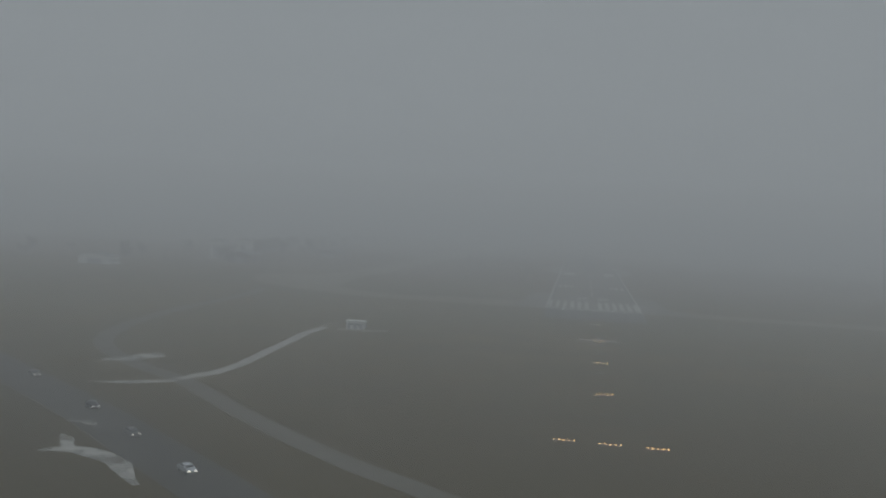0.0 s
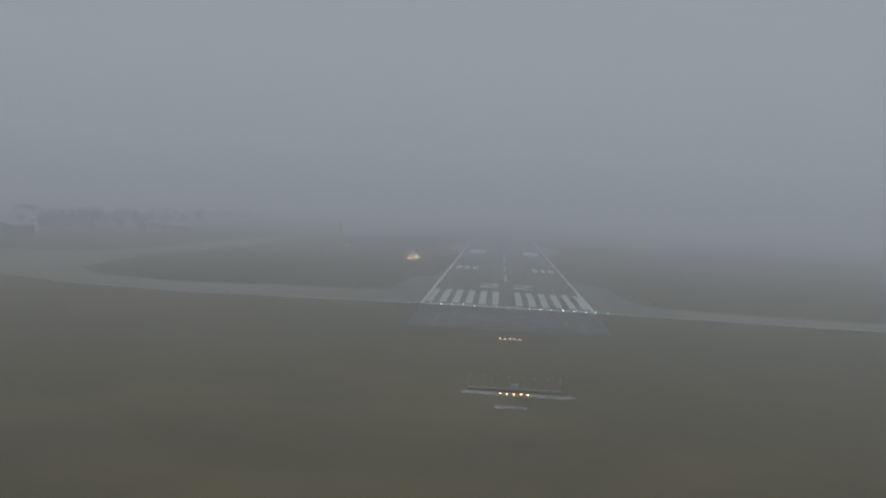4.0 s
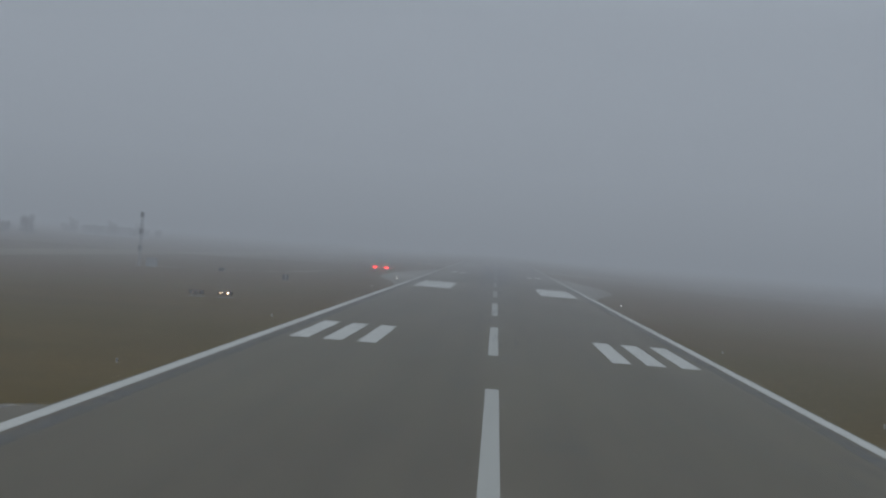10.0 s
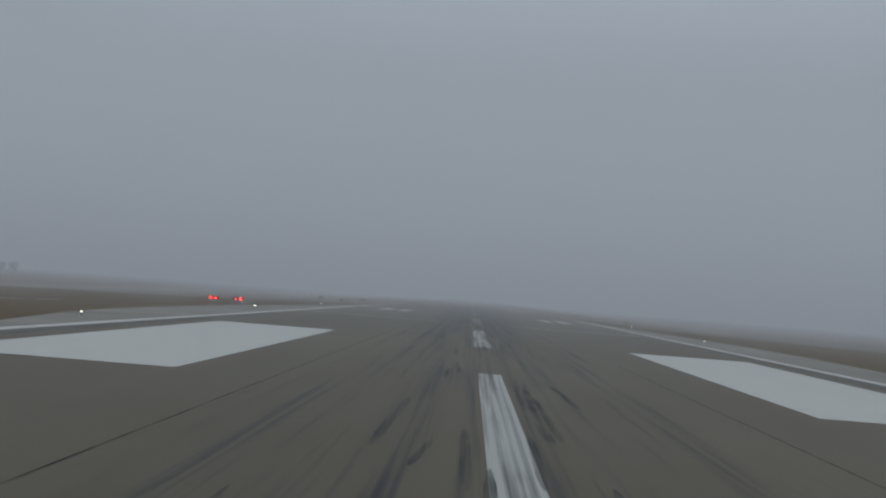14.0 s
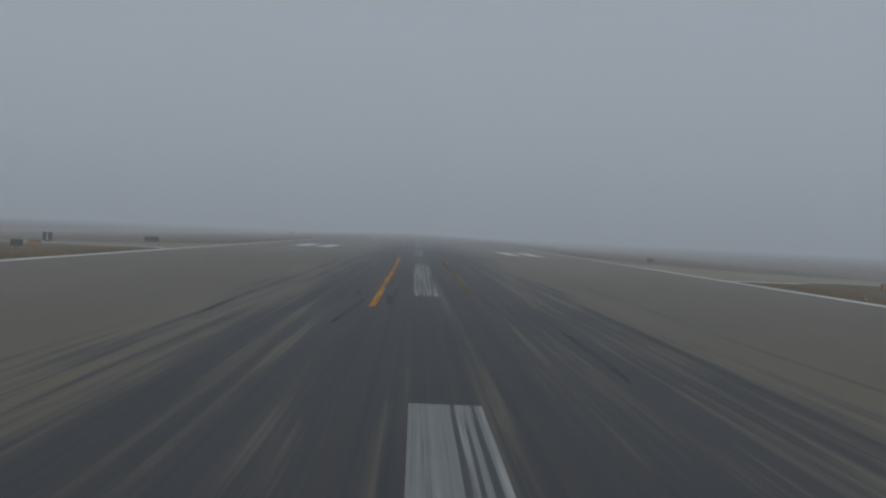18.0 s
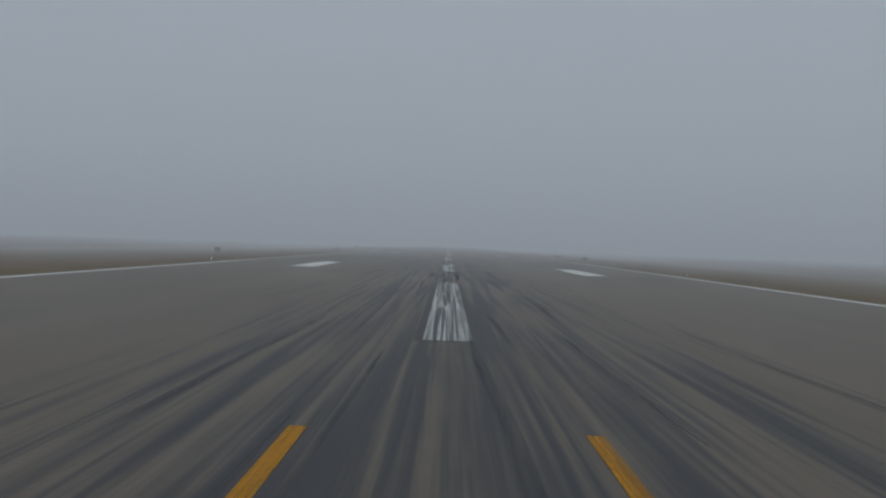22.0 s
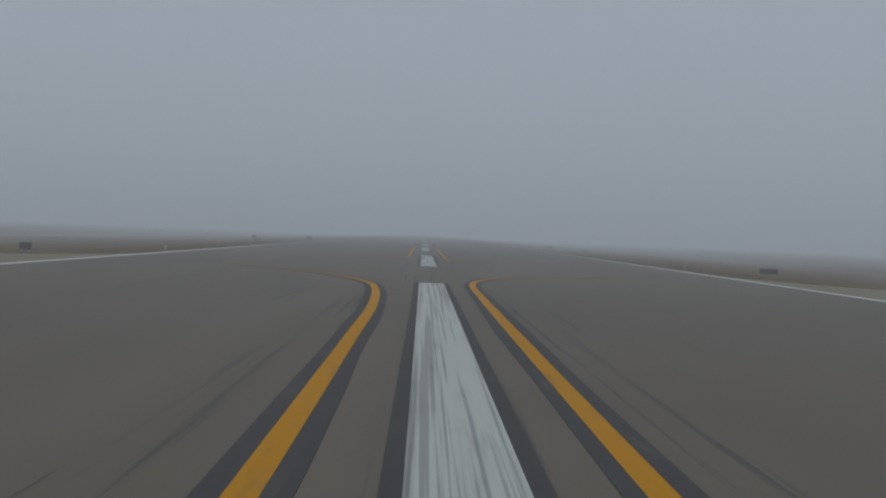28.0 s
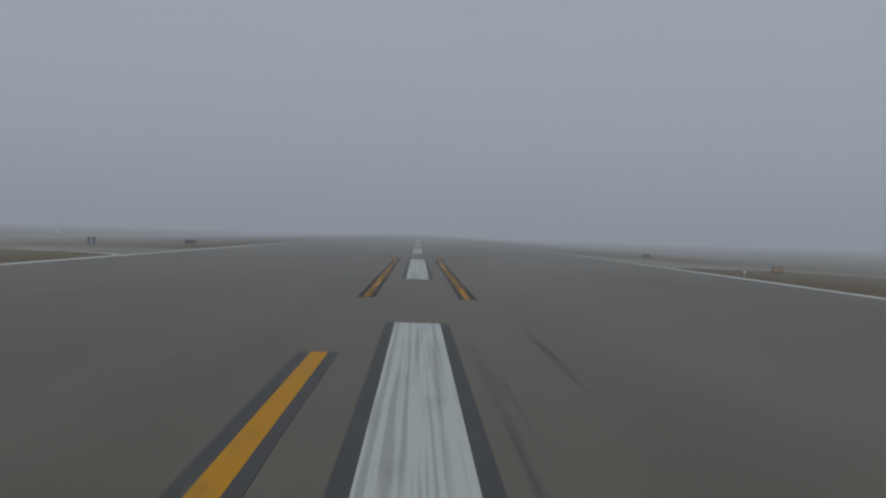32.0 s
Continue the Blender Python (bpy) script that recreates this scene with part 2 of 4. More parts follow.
def grass_ground():
    m, nt, bsdf = material("dry_winter_grass")
    pos = place_vector(nt)
    huge = noise_of(nt, pos, 0.008, 3.0)
    big = noise_of(nt, pos, 0.045, 4.0, 0.6)
    tuft = noise_of(nt, pos, 0.7, 4.0, 0.7)
    fine = noise_of(nt, pos, 6.0, 2.0)
    c = blend(nt, span(nt, big, 0.38, 0.62), (0.074, 0.053, 0.014), (0.108, 0.077, 0.023))
    c = blend(nt, span(nt, huge, 0.42, 0.6), c, blend(nt, span(nt, tuft, 0.3, 0.7), (0.064, 0.05, 0.0125), (0.084, 0.064, 0.018)))
    # redder, barer turf along the far part of the field
    sep = nt.nodes.new("ShaderNodeSeparateXYZ")
    nt.links.new(pos, sep.inputs[0])
    bare = calc(nt, "MULTIPLY", span(nt, sep.outputs[1], 40, 320, 0.0, 1.0, True), span(nt, big, 0.3, 0.7, 0.55, 1.0))
    c = blend(nt, bare, c, blend(nt, span(nt, tuft, 0.3, 0.7), (0.076, 0.049, 0.025), (0.11, 0.073, 0.041)))
    # dark scrub on the low land beyond the highway, with lens corner darkening painted in
    low = calc(nt, "ADD", sep.outputs[0], calc(nt, "MULTIPLY", sep.outputs[1], 0.9))
    scrub = calc(nt, "MULTIPLY", span(nt, calc(nt, "ADD", low, calc(nt, "MULTIPLY", big, 60.0)), -370, -345, 1.0, 0.0, True), span(nt, tuft, 0.25, 0.75, 1.0, 0.7))
    c = blend(nt, scrub, c, (0.026, 0.024, 0.0085))
    c = blend(nt, calc(nt, "MULTIPLY", span(nt, tuft, 0.5, 0.75), 0.5), c, (0.1, 0.075, 0.022))
    c = blend(nt, calc(nt, "MULTIPLY", span(nt, fine, 0.5, 0.8), 0.4), c, (0.044, 0.036, 0.012))
    # darker grass out towards the road, deepened in colour to offset fog and exposure
    outer_dark = span(nt, calc(nt, "ADD", sep.outputs[1], calc(nt, "MULTIPLY", big, 120.0)), -280, -20, 0.85, 0.0, True)
    c = blend(nt, outer_dark, c, (0.052, 0.037, 0.01))
    nt.links.new(c, bsdf.inputs["Base Color"])
    bsdf.inputs["Roughness"].default_value = 0.97
    bsdf.inputs["Specular IOR Level"].default_value = 0.0
    relief(nt, bsdf, calc(nt, "ADD", tuft, fine), 0.6, 0.12)
    return m


def solid(name, colour, rough=0.6, metal=0.0, vary=0.25, scale=3.0):
    m, nt, bsdf = material(name)
    n = noise_of(nt, local_vector(nt), scale, 4.0, 0.6)
    c = blend(nt, calc(nt, "MULTIPLY", span(nt, n, 0.35, 0.75), vary * 2), colour, tuple(v * 0.55 for v in colour))
    nt.links.new(c, bsdf.inputs["Base Color"])
    bsdf.inputs["Roughness"].default_value = rough
    bsdf.inputs["Metallic"].default_value = metal
    return m


def glowing(name, colour, strength):
    m, nt, bsdf = material(name)
    bsdf.inputs["Base Color"].default_value = (0.5, 0.5, 0.5, 1)
    bsdf.inputs["Emission Color"].default_value = (*colour, 1)
    bsdf.inputs["Emission Strength"].default_value = strength
    m.cycles.emission_sampling = "NONE"
    return m


ASPHALT = runway_asphalt()
PAD = pad_asphalt()
THRESHOLD_WHITE = paint("weathered_white_paint", (0.372, 0.37, 0.337), 0.3, 0.0)
WHITE = paint("white_runway_paint", (0.426, 0.423, 0.39), 0.25, 0.0)
CENTRE_WHITE = paint("white_centre_paint", (0.342, 0.341, 0.31), 0.25, 0.7)
OLD_WHITE = paint("worn_white_paint", (0.36, 0.36, 0.335), 0.6, 0.0)
FADED_WHITE = ghost("faded_pad_paint", (0.3, 0.3, 0.29), 0.1, 0.75)
GHOST_WHITE = ghost("ghost_white_paint", (0.29, 0.285, 0.265), -0.06, 0.62, 0.3, 0.1)
GHOST_GREY = ghost("ghost_grey_paint", (0.14, 0.14, 0.14), 0.2, 0.6)
GHOST_OLIVE = worn_line("ghost_olive_paint", (0.2, 0.11, 0.02), 0.02, 0.5)
FAINT_YELLOW = worn_line("faint_yellow_paint", (0.2, 0.105, 0.02), -0.12, 0.24)
GHOST_YELLOW = worn_line("ghost_yellow_paint", (0.24, 0.115, 0.015), -0.1, 0.44)
GHOST_BLACK = worn_line("worn_black_paint", (0.03, 0.03, 0.032), 0.2, 0.8)
JOINT = ghost("sealed_joint", (0.02, 0.02, 0.021), 0.15, 0.85)
YELLOW = paint("yellow_taxi_paint", (0.35, 0.16, 0.007), 0.4, 0.0)
RUBBED_YELLOW = worn_line("rubbed_yellow_paint", (0.35, 0.155, 0.006), 0.22, 0.88)
BLACK_PAINT = paint("black_border_paint", (0.051, 0.0485, 0.046), 0.65, 0.0)
TAXI = pavement_of("taxiway_asphalt", (0.135, 0.115, 0.075), (0.172, 0.147, 0.098))
THROAT = pavement_of("throat_asphalt", (0.112, 0.1, 0.077), (0.138, 0.123, 0.096))
CONCRETE = pavement_of("pale_concrete", (0.16, 0.146, 0.122), (0.222, 0.204, 0.172))
GRAVEL = pavement_of("pale_gravel", (0.2, 0.19, 0.165), (0.36, 0.345, 0.31), 0.3)
ROAD = pavement_of("road_asphalt", (0.046, 0.042, 0.034), (0.062, 0.057, 0.047), 0.12)
PALE_ROAD = pavement_of("pale_road_asphalt", (0.085, 0.076, 0.057), (0.115, 0.104, 0.08), 0.12)
LOOSE_GRAVEL = ghost("loose_gravel", (0.36, 0.35, 0.32), 0.1, 0.95, 0.16, 0.13)
GRASS = grass_ground()
DARK_METAL = solid("dark_painted_metal", (0.016, 0.016, 0.018), 0.85)
GREY_METAL = solid("galvanised_steel", (0.35, 0.36, 0.37), 0.45, 0.7)
ORANGE = solid("orange_sign_face", (0.38, 0.16, 0.02), 0.6)
OFF_WHITE = solid("off_white_cladding", (0.56, 0.56, 0.53), 0.6, 0.0, 0.15)
GREY_WALL = solid("grey_cladding", (0.26, 0.26, 0.26), 0.7)
BROWN_WALL = solid("brown_brick_wall", (0.14, 0.1, 0.08), 0.85)
ROOF = solid("grey_roof_sheet", (0.2, 0.2, 0.21), 0.6)
GLASS = solid("dark_window_glass", (0.02, 0.024, 0.03), 0.12, 0.0, 0.05)
RUBBER = solid("tyre_rubber", (0.02, 0.02, 0.02), 0.9)
BARK = solid("grey_brown_bark", (0.07, 0.055, 0.042), 0.95)
TWIGS = solid("bare_twigs", (0.06, 0.05, 0.04), 0.95)
LAMP_WHITE = glowing("lamp_white", (1.0, 0.9, 0.75), 9.0)
LAMP_DIM = glowing("lamp_dim", (1.0, 0.9, 0.75), 1.3)
LAMP_OFF = solid("unlit_lamp_glass", (0.3, 0.3, 0.28), 0.2)
LAMP_BRIGHT = glowing("lamp_bright", (1.0, 0.86, 0.7), 8.0)
LAMP_SLOPE = glowing("lamp_slope_white", (1.0, 0.68, 0.4), 75.0)
LAMP_AMBER = glowing("lamp_slope_amber", (1.0, 0.48, 0.2), 70.0)
LAMP_WARM = glowing("lamp_warm", (1.0, 0.5, 0.2), 11.0)
LAMP_GREEN = glowing("lamp_green", (0.45, 1.0, 0.8), 16.0)
LAMP_RED = glowing("lamp_red", (1.0, 0.003, 0.002), 150.0)
HEADLAMP = glowing("car_headlamp", (1.0, 0.95, 0.85), 5.0)
DIPPED = glowing("car_side_lamp", (1.0, 0.95, 0.85), 2.0)


# ---------------------------------------------------------------- mesh helpers
def linked(name, bm, mat, parent=None, label="", smooth=False):
    bmesh.ops.transform(bm, matrix=Matrix.Scale(K, 4), verts=bm.verts)
    me = bpy.data.meshes.new(name)
    bmesh.ops.recalc_face_normals(bm, faces=bm.faces)
    if any(e.is_boundary for e in bm.edges) and sum(f.normal.z for f in bm.faces) < 0:
        bmesh.ops.reverse_faces(bm, faces=bm.faces)
    if smooth:
        for f in bm.faces:
            f.smooth = True
    bm.to_mesh(me)
    bm.free()
    me.materials.append(mat)
    ob = new(name, me)
    ob.parent = parent
    if label:
        ob["label"] = label
    return ob


part = linked


def add_box(bm, x0, x1, y0, y1, z0, z1, bevel=0.0):
    m = Matrix.Translation(((x0 + x1) / 2, (y0 + y1) / 2, (z0 + z1) / 2)) @ Matrix.Diagonal((x1 - x0, y1 - y0, z1 - z0, 1))
    made = bmesh.ops.create_cube(bm, size=1, matrix=m)
    if bevel:
        edges = list({e for v in made["verts"] for e in v.link_edges})
        bmesh.ops.bevel(bm, geom=edges, offset=bevel, segments=2, affect="EDGES", profile=0.5)
    return bm


def box(*a, **k):
    return add_box(bmesh.new(), *a, **k)


def add_tube(bm, p, q, r0, r1=None, sides=8):
    p, q = Vector(p), Vector(q)
    d = q - p
    turn = d.to_track_quat("Z", "Y").to_matrix().to_4x4()
    bmesh.ops.create_cone(bm, cap_ends=True, segments=sides, radius1=r0, radius2=r0 if r1 is None else r1, depth=d.length,
                          matrix=Matrix.Translation((p + q) / 2) @ turn)
    return bm


def tube(*a, **k):
    return add_tube(bmesh.new(), *a, **k)


def ball(x, y, z, r, squash=1.0):
    bm = bmesh.new()
    bmesh.ops.create_uvsphere(bm, u_segments=10, v_segments=7, radius=r, matrix=Matrix.Translation((x, y, z)) @ Matrix.Diagonal((1, 1, squash, 1)))
    return bm


def slab(outline, top, thick=0.1):
    """A flat sheet of paving with a raised edge, from its outline."""
    bm = bmesh.new()
    lower = [bm.verts.new((x, y, top - thick)) for x, y in outline]
    upper = [bm.verts.new((x, y, top)) for x, y in outline]
    bm.faces.new(upper)
    n = len(outline)
    for i in range(n):
        bm.faces.new((lower[i], lower[(i + 1) % n], upper[(i + 1) % n], upper[i]))
    bm.normal_update()
    bmesh.ops.triangulate(bm, faces=[f for f in bm.faces if len(f.verts) > 4], ngon_method="EAR_CLIP")
    return bm


def ribbon(points, width, top, thick=0.02, wobble=0.0, taper=0.0):
    """A strip that follows a line of points, smoothed, with an even width."""
    pts = [Vector((x, y, 0)) for x, y in points]
    fine = []
    for i in range(len(pts) - 1):
        p0, p1, p2, p3 = pts[max(i - 1, 0)], pts[i], pts[i + 1], pts[min(i + 2, len(pts) - 1)]
        for s in range(8):
            t = s / 8
            fine.append(0.5 * ((2 * p1) + (p2 - p0) * t + (2 * p0 - 5 * p1 + 4 * p2 - p3) * t * t + (3 * p1 - p0 - 3 * p2 + p3) * t ** 3))
    fine.append(pts[-1])
    bm = bmesh.new()
    rows = []
    for i, p in enumerate(fine):
        d = fine[min(i + 1, len(fine) - 1)] - fine[max(i - 1, 0)]
        u = i / (len(fine) - 1)
        end = 1 - taper + taper * min(1, 3.5 * u + 0.08, 3.5 * (1 - u) + 0.08)
        n = Vector((-d.y, d.x, 0)).normalized() * width / 2 * end
        w = 1 + wobble * noise.noise(p * 0.15)
        a, b = p + n * w, p - n * (1 + wobble * noise.noise(p * 0.15 + Vector((9, 0, 0))))
        rows.append([bm.verts.new((a.x, a.y, top)), bm.verts.new((b.x, b.y, top)), bm.verts.new((b.x, b.y, top - thick)), bm.verts.new((a.x, a.y, top - thick))])
    for r, q in zip(rows, rows[1:]):
        for i in range(4):
            bm.faces.new((r[i], r[(i + 1) % 4], q[(i + 1) % 4], q[i]))
    bm.faces.new(rows[0])
    bm.faces.new(rows[-1])
    return bm


def lie(x, y):
    """Height of the ground: level before the threshold, falling gently away from the runway's crown past it, more steeply further on."""
    u = min(max((y - 100) / 200, 0), 1)
    steep = 1 + 0.6 * min(max((y - 500) / 60, 0), 1)
    a = abs(x)
    return -0.06 - steep * u * u * (3 - 2 * u) * min(0.035 * max(a - 24.4, 0), 0.75 + 0.02 * max(a - 46, 0), 2.2)


def draped(bm, up):
    """Lay a flat strip on the ground, up metres above it."""
    for v in bm.verts:
        v.co.z += lie(v.co.x, v.co.y) + 0.06 + up
    return bm


def thing(name, x, y, z, label, category, group="", turn=0.0):
    ob = new(name)
    ob.empty_display_size = 0.2
    ob.matrix_world = pose(x * K, y * K, (z + lie(x, y) + 0.06) * K, 0, 0, turn)
    return tagged(ob, label, category, group)


def at(x, y, z=0.0, turn=0.0):
    return pose(x * K, y * K, (z + lie(x, y) + 0.06) * K, 0, 0, turn)


def across(stations):
    """Paving built from stations (x, near y, far y), laid on the ground."""
    bm = bmesh.new()
    rows = []
    for x, y0, y1 in stations:
        n = 6
        rows.append([bm.verts.new((x, y0 + (y1 - y0) * i / n, lie(x, y0 + (y1 - y0) * i / n) + 0.045)) for i in range(n + 1)])
    for r, q in zip(rows, rows[1:]):
        for i in range(len(r) - 1):
            bm.faces.new((r[i], r[i + 1], q[i + 1], q[i]))
    made = bmesh.ops.extrude_face_region(bm, geom=bm.faces[:])
    for v in made["geom"]:
        if isinstance(v, bmesh.types.BMVert):
            v.co.z -= 0.15
    return bm


# ---------------------------------------------------------------- ground and fog
bm = bmesh.new()
half = [24.4, 27, 35, 46, 60, 80, 100, 119, 150, 220, 350, 600, 1100, 2000, 3200]
xs = [-v for v in reversed(half)] + half
ys = [-2600, -1200, -600, -300, -100, 0, 60] + [100 + 20 * i for i in range(11)] + [320 + 60 * i for i in range(20)] + [1700, 2200, 3000, 3800]
sheet = [[bm.verts.new((x, y, lie(x, y))) for x in xs] for y in ys]
for r, q in zip(sheet, sheet[1:]):
    for i in range(len(xs) - 1):
        bm.faces.new((r[i], r[i + 1], q[i + 1], q[i]))
ground = tagged(linked("ground", bm, GRASS), "flat field of short brown winter grass", "ground", kind="structure")

fog_mat = bpy.data.materials.new("thin_fog")
fog_mat.use_nodes = True
fog_mat.node_tree.nodes.clear()
fo = fog_mat.node_tree.nodes.new("ShaderNodeOutputMaterial")
fv = fog_mat.node_tree.nodes.new("ShaderNodeVolumeScatter")
fv.inputs["Color"].default_value = (0.988, 0.973, 0.952, 1)
fv.inputs["Density"].default_value = FOG_DENSITY
fv.inputs["Anisotropy"].default_value = 0.0
fog_mat.node_tree.links.new(fv.outputs[0], fo.inputs["Volume"])
tagged(linked("fog_bank", box(-3000, 3000, -2300, 3500, -5.0, FOG_TOP), fog_mat), "thin grey fog lying over the whole airfield", "fog", kind="stuff")

# ---------------------------------------------------------------- paving
EDGE = 24.4
runway = tagged(linked("runway", slab([(-EDGE, -0.6), (EDGE, -0.6), (EDGE, 3000), (-EDGE, 3000)], 0.0, 0.12), ASPHALT),
                "long grooved asphalt runway streaked with tyre rubber", "runway", kind="structure")
blast_pad = tagged(linked("blast_pad", slab([(-23.4, -50.5), (23.4, -50.5), (23.6, -0.6), (-23.6, -0.6)], -0.01, 0.1), PAD),
                   "dark stained asphalt pad before the runway threshold", "pavement", kind="structure")
left_taxiway = tagged(linked("taxiway_left", slab(
    [(-24.4, 0), (-60, -3), (-88, -4), (-129, 4), (-160, 22), (-188, 50), (-206, 90), (-204, 130), (-149, 131),
     (-145, 80), (-143, 56), (-130, 36), (-99, 22), (-75, 31), (-52, 33), (-42, 33.5), (-38.5, 34.5), (-36.8, 38), (-36.2, 45), (-36, 62), (-35.2, 88), (-34, 97), (-31, 104), (-24.4, 111)],
    -0.015, 0.1), TAXI), "grey asphalt taxiway and apron beside the grass", "taxiway", kind="structure")
tagged(linked("taxiway_parallel", draped(ribbon([(-166, 126), (-161, 165), (-158.5, 225), (-156, 330), (-150, 450), (-146, 600), (-145, 900), (-145, 1400), (-145, 2400)], 26.0, -0.06, 0.05), 0.05), TAXI),
       "grey asphalt taxiway running beside the runway", "taxiway", kind="structure")
right_taxiway = tagged(linked("taxiway_right", slab(
    [(24.4, 0), (60, -4), (150, -10), (600, -36), (600, -12), (150, 12), (70, 16), (47, 22), (39, 32), (37, 50), (36.4, 72), (36, 88), (33, 97.5), (28, 103), (24.4, 109)],
    -0.015, 0.1), TAXI), "grey asphalt taxiway joining the runway threshold", "taxiway", kind="structure")
for name, o in (("taxiway_throat_left", [(-24.4, 0.5), (-42, -1.0), (-40, 14), (-38.5, 34.3), (-36.9, 38), (-36.3, 45), (-36.1, 62), (-35.3, 88), (-34.1, 97), (-31.1, 103.8), (-24.4, 110.8)]),
                ("taxiway_throat_right", [(24.4, 0.5), (50, -2.0), (46, 22.4), (39.1, 32), (37.1, 50), (36.5, 72), (36.1, 88), (33.1, 97.5), (28.1, 103), (24.4, 108.8)])):
    tagged(linked(name, slab(o, -0.009, 0.05), THROAT), "darker grey asphalt throat where the taxiway joins the runway", "taxiway", kind="structure")
for side, name in ((-1, "shoulder_left"), (1, "shoulder_right")):
    o = [(303, 24.5), (318, 26.4), (330, 28.3), (342, 31), (352, 33.2), (365, 35), (385, 36.5), (415, 36), (440, 32.5), (460, 29.5), (480, 26.5), (500, 24.5)]
    bm = bmesh.new()
    rows = [[bm.verts.new((side * x, y, lie(x, y) + 0.045)) for x in (24.4, 24.4 + (w - 24.4) / 2, w)] for y, w in o]
    for r, q in zip(rows, rows[1:]):
        for i in range(2):
            bm.faces.new((r[i], r[i + 1], q[i + 1], q[i]))
    made = bmesh.ops.extrude_face_region(bm, geom=bm.faces[:])
    for v in made["geom"]:
        if isinstance(v, bmesh.types.BMVert):
            v.co.z -= 0.15
    tagged(linked(name, bm, CONCRETE), "pale concrete shoulder widening beside the runway edge", "pavement", kind="structure")
# exit taxiways: distance from the runway's middle, near edge, far edge
EXITS = [
    (1, -1, [(24.4, 592, 634), (28, 602, 636), (33, 612.5, 641), (42, 627, 652), (50, 640, 661), (58, 648, 668), (76, 655, 677), (134, 660, 684)]),
    (1, 1, [(24.4, 573, 652), (27, 578, 653), (34, 590, 655), (43, 607, 658), (52, 624, 662), (62, 633, 666), (88, 645, 677), (420, 650, 684)]),
    (2, -1, [(24.4, 1060, 1094), (28, 1070, 1096), (35, 1083, 1100), (42, 1095, 1110), (50, 1109, 1124), (59, 1121, 1137), (80, 1130, 1152), (134, 1134, 1158)]),
    (2, 1, [(24.4, 1050, 1092), (30, 1062, 1094.5), (37, 1075, 1099), (43, 1082, 1105), (58, 1090, 1113), (100, 1097, 1122), (420, 1100, 1126)]),
    (3, -1, [(24.4, 1254, 1291), (30, 1268, 1295), (46, 1301, 1325), (59, 1317, 1341), (80, 1325, 1350), (134, 1330, 1356)]),
    (3, 1, [(24.4, 1271, 1345), (30, 1283, 1341), (43, 1308, 1343), (55, 1324, 1348), (71, 1327, 1352), (100, 1330, 1356), (420, 1332, 1358)]),
]
for i, side, o in EXITS:
    bit = tagged(linked("taxiway_cross_%d_%s" % (i, "left" if side < 0 else "right"), across([(side * x, p, q) for x, p, q in o]), TAXI),
                 "grey asphalt exit taxiway crossing the grass", "taxiway", kind="structure")
    o = [v if v[0] < 140 else (140, *v[1:]) for v in o]
    part("edge_line", draped(ribbon([(side * x, p + 0.9) for x, p, q in o], 0.7, -0.06, 0.01), 0.052), THRESHOLD_WHITE, bit, "thin white edge line")
    part("edge_line", draped(ribbon([(side * x, q - 0.9) for x, p, q in o], 0.45, -0.06, 0.01), 0.052), OLD_WHITE, bit, "thin pale edge line")


# ---------------------------------------------------------------- runway paint
PAINT_TOP = 0.008


def mark(name, x0, x1, y0, y1, mat, top=PAINT_TOP, label=""):
    return part(name, box(x0, x1, y0, y1, top - 0.012, top), mat, runway, label)


for side in (-1, 1):
    for k in range(6):
        a = 2.43 + 3.75 * k
        x0, x1 = sorted((side * a, side * (a + (2.01 if k < 5 or side > 0 else 1.65))))
        mark("threshold_stripe", x0, x1, 6.7, 50.5, THRESHOLD_WHITE)
    for k in range(3):
        a = 12.0 + 3.5 * k
        x0, x1 = sorted((side * a, side * (a + 1.95)))
        mark("touchdown_bar", x0, x1, 159.5, 181.8, WHITE)
        if k < 2:
            b = 12.4 + 3.4 * k
            x0, x1 = sorted((side * b, side * (b + 2.0)))
            mark("touchdown_bar", x0, x1, 457.0, 480.0, WHITE)
            mark("touchdown_bar", x0, x1, 637.5, 661.0, WHITE)
    for y0 in (816.5, 984.5):
        x0, x1 = sorted((side * 13.0, side * 15.3))
        mark("touchdown_bar", x0, x1, y0, y0 + 27, WHITE)
    x0, x1 = sorted((side * 11.2, side * 20.2))
    mark("aiming_point_block", x0, x1, 306.5, 349.2, WHITE, label="large solid white painted block")
    x0, x1 = sorted((side * 23.2, side * 24.15))
    mark("edge_line", x0, x1, 2.6, 500, WHITE, label="continuous white edge line")
    x0, x1 = sorted((side * 23.3, side * 24.05))
    mark("edge_line", x0, x1, 500, 3000, THRESHOLD_WHITE, label="continuous white edge line")
    x0, x1 = sorted((side * 5, side * 22))
    mark("paving_seam", x0, x1, 403.6, 404.5, OLD_WHITE, label="pale seam across the asphalt")
for x, y0, y1 in ((-7.6, 255, 420), (7.6, 262, 330)):
    mark("paving_joint", x - 0.035, x + 0.035, y0, y1, JOINT, 0.004, label="dark sealed joint along the asphalt")
mark("threshold_bar", -24.2, 24.2, -0.5, 2.5, THRESHOLD_WHITE, label="broad white bar across the runway end")

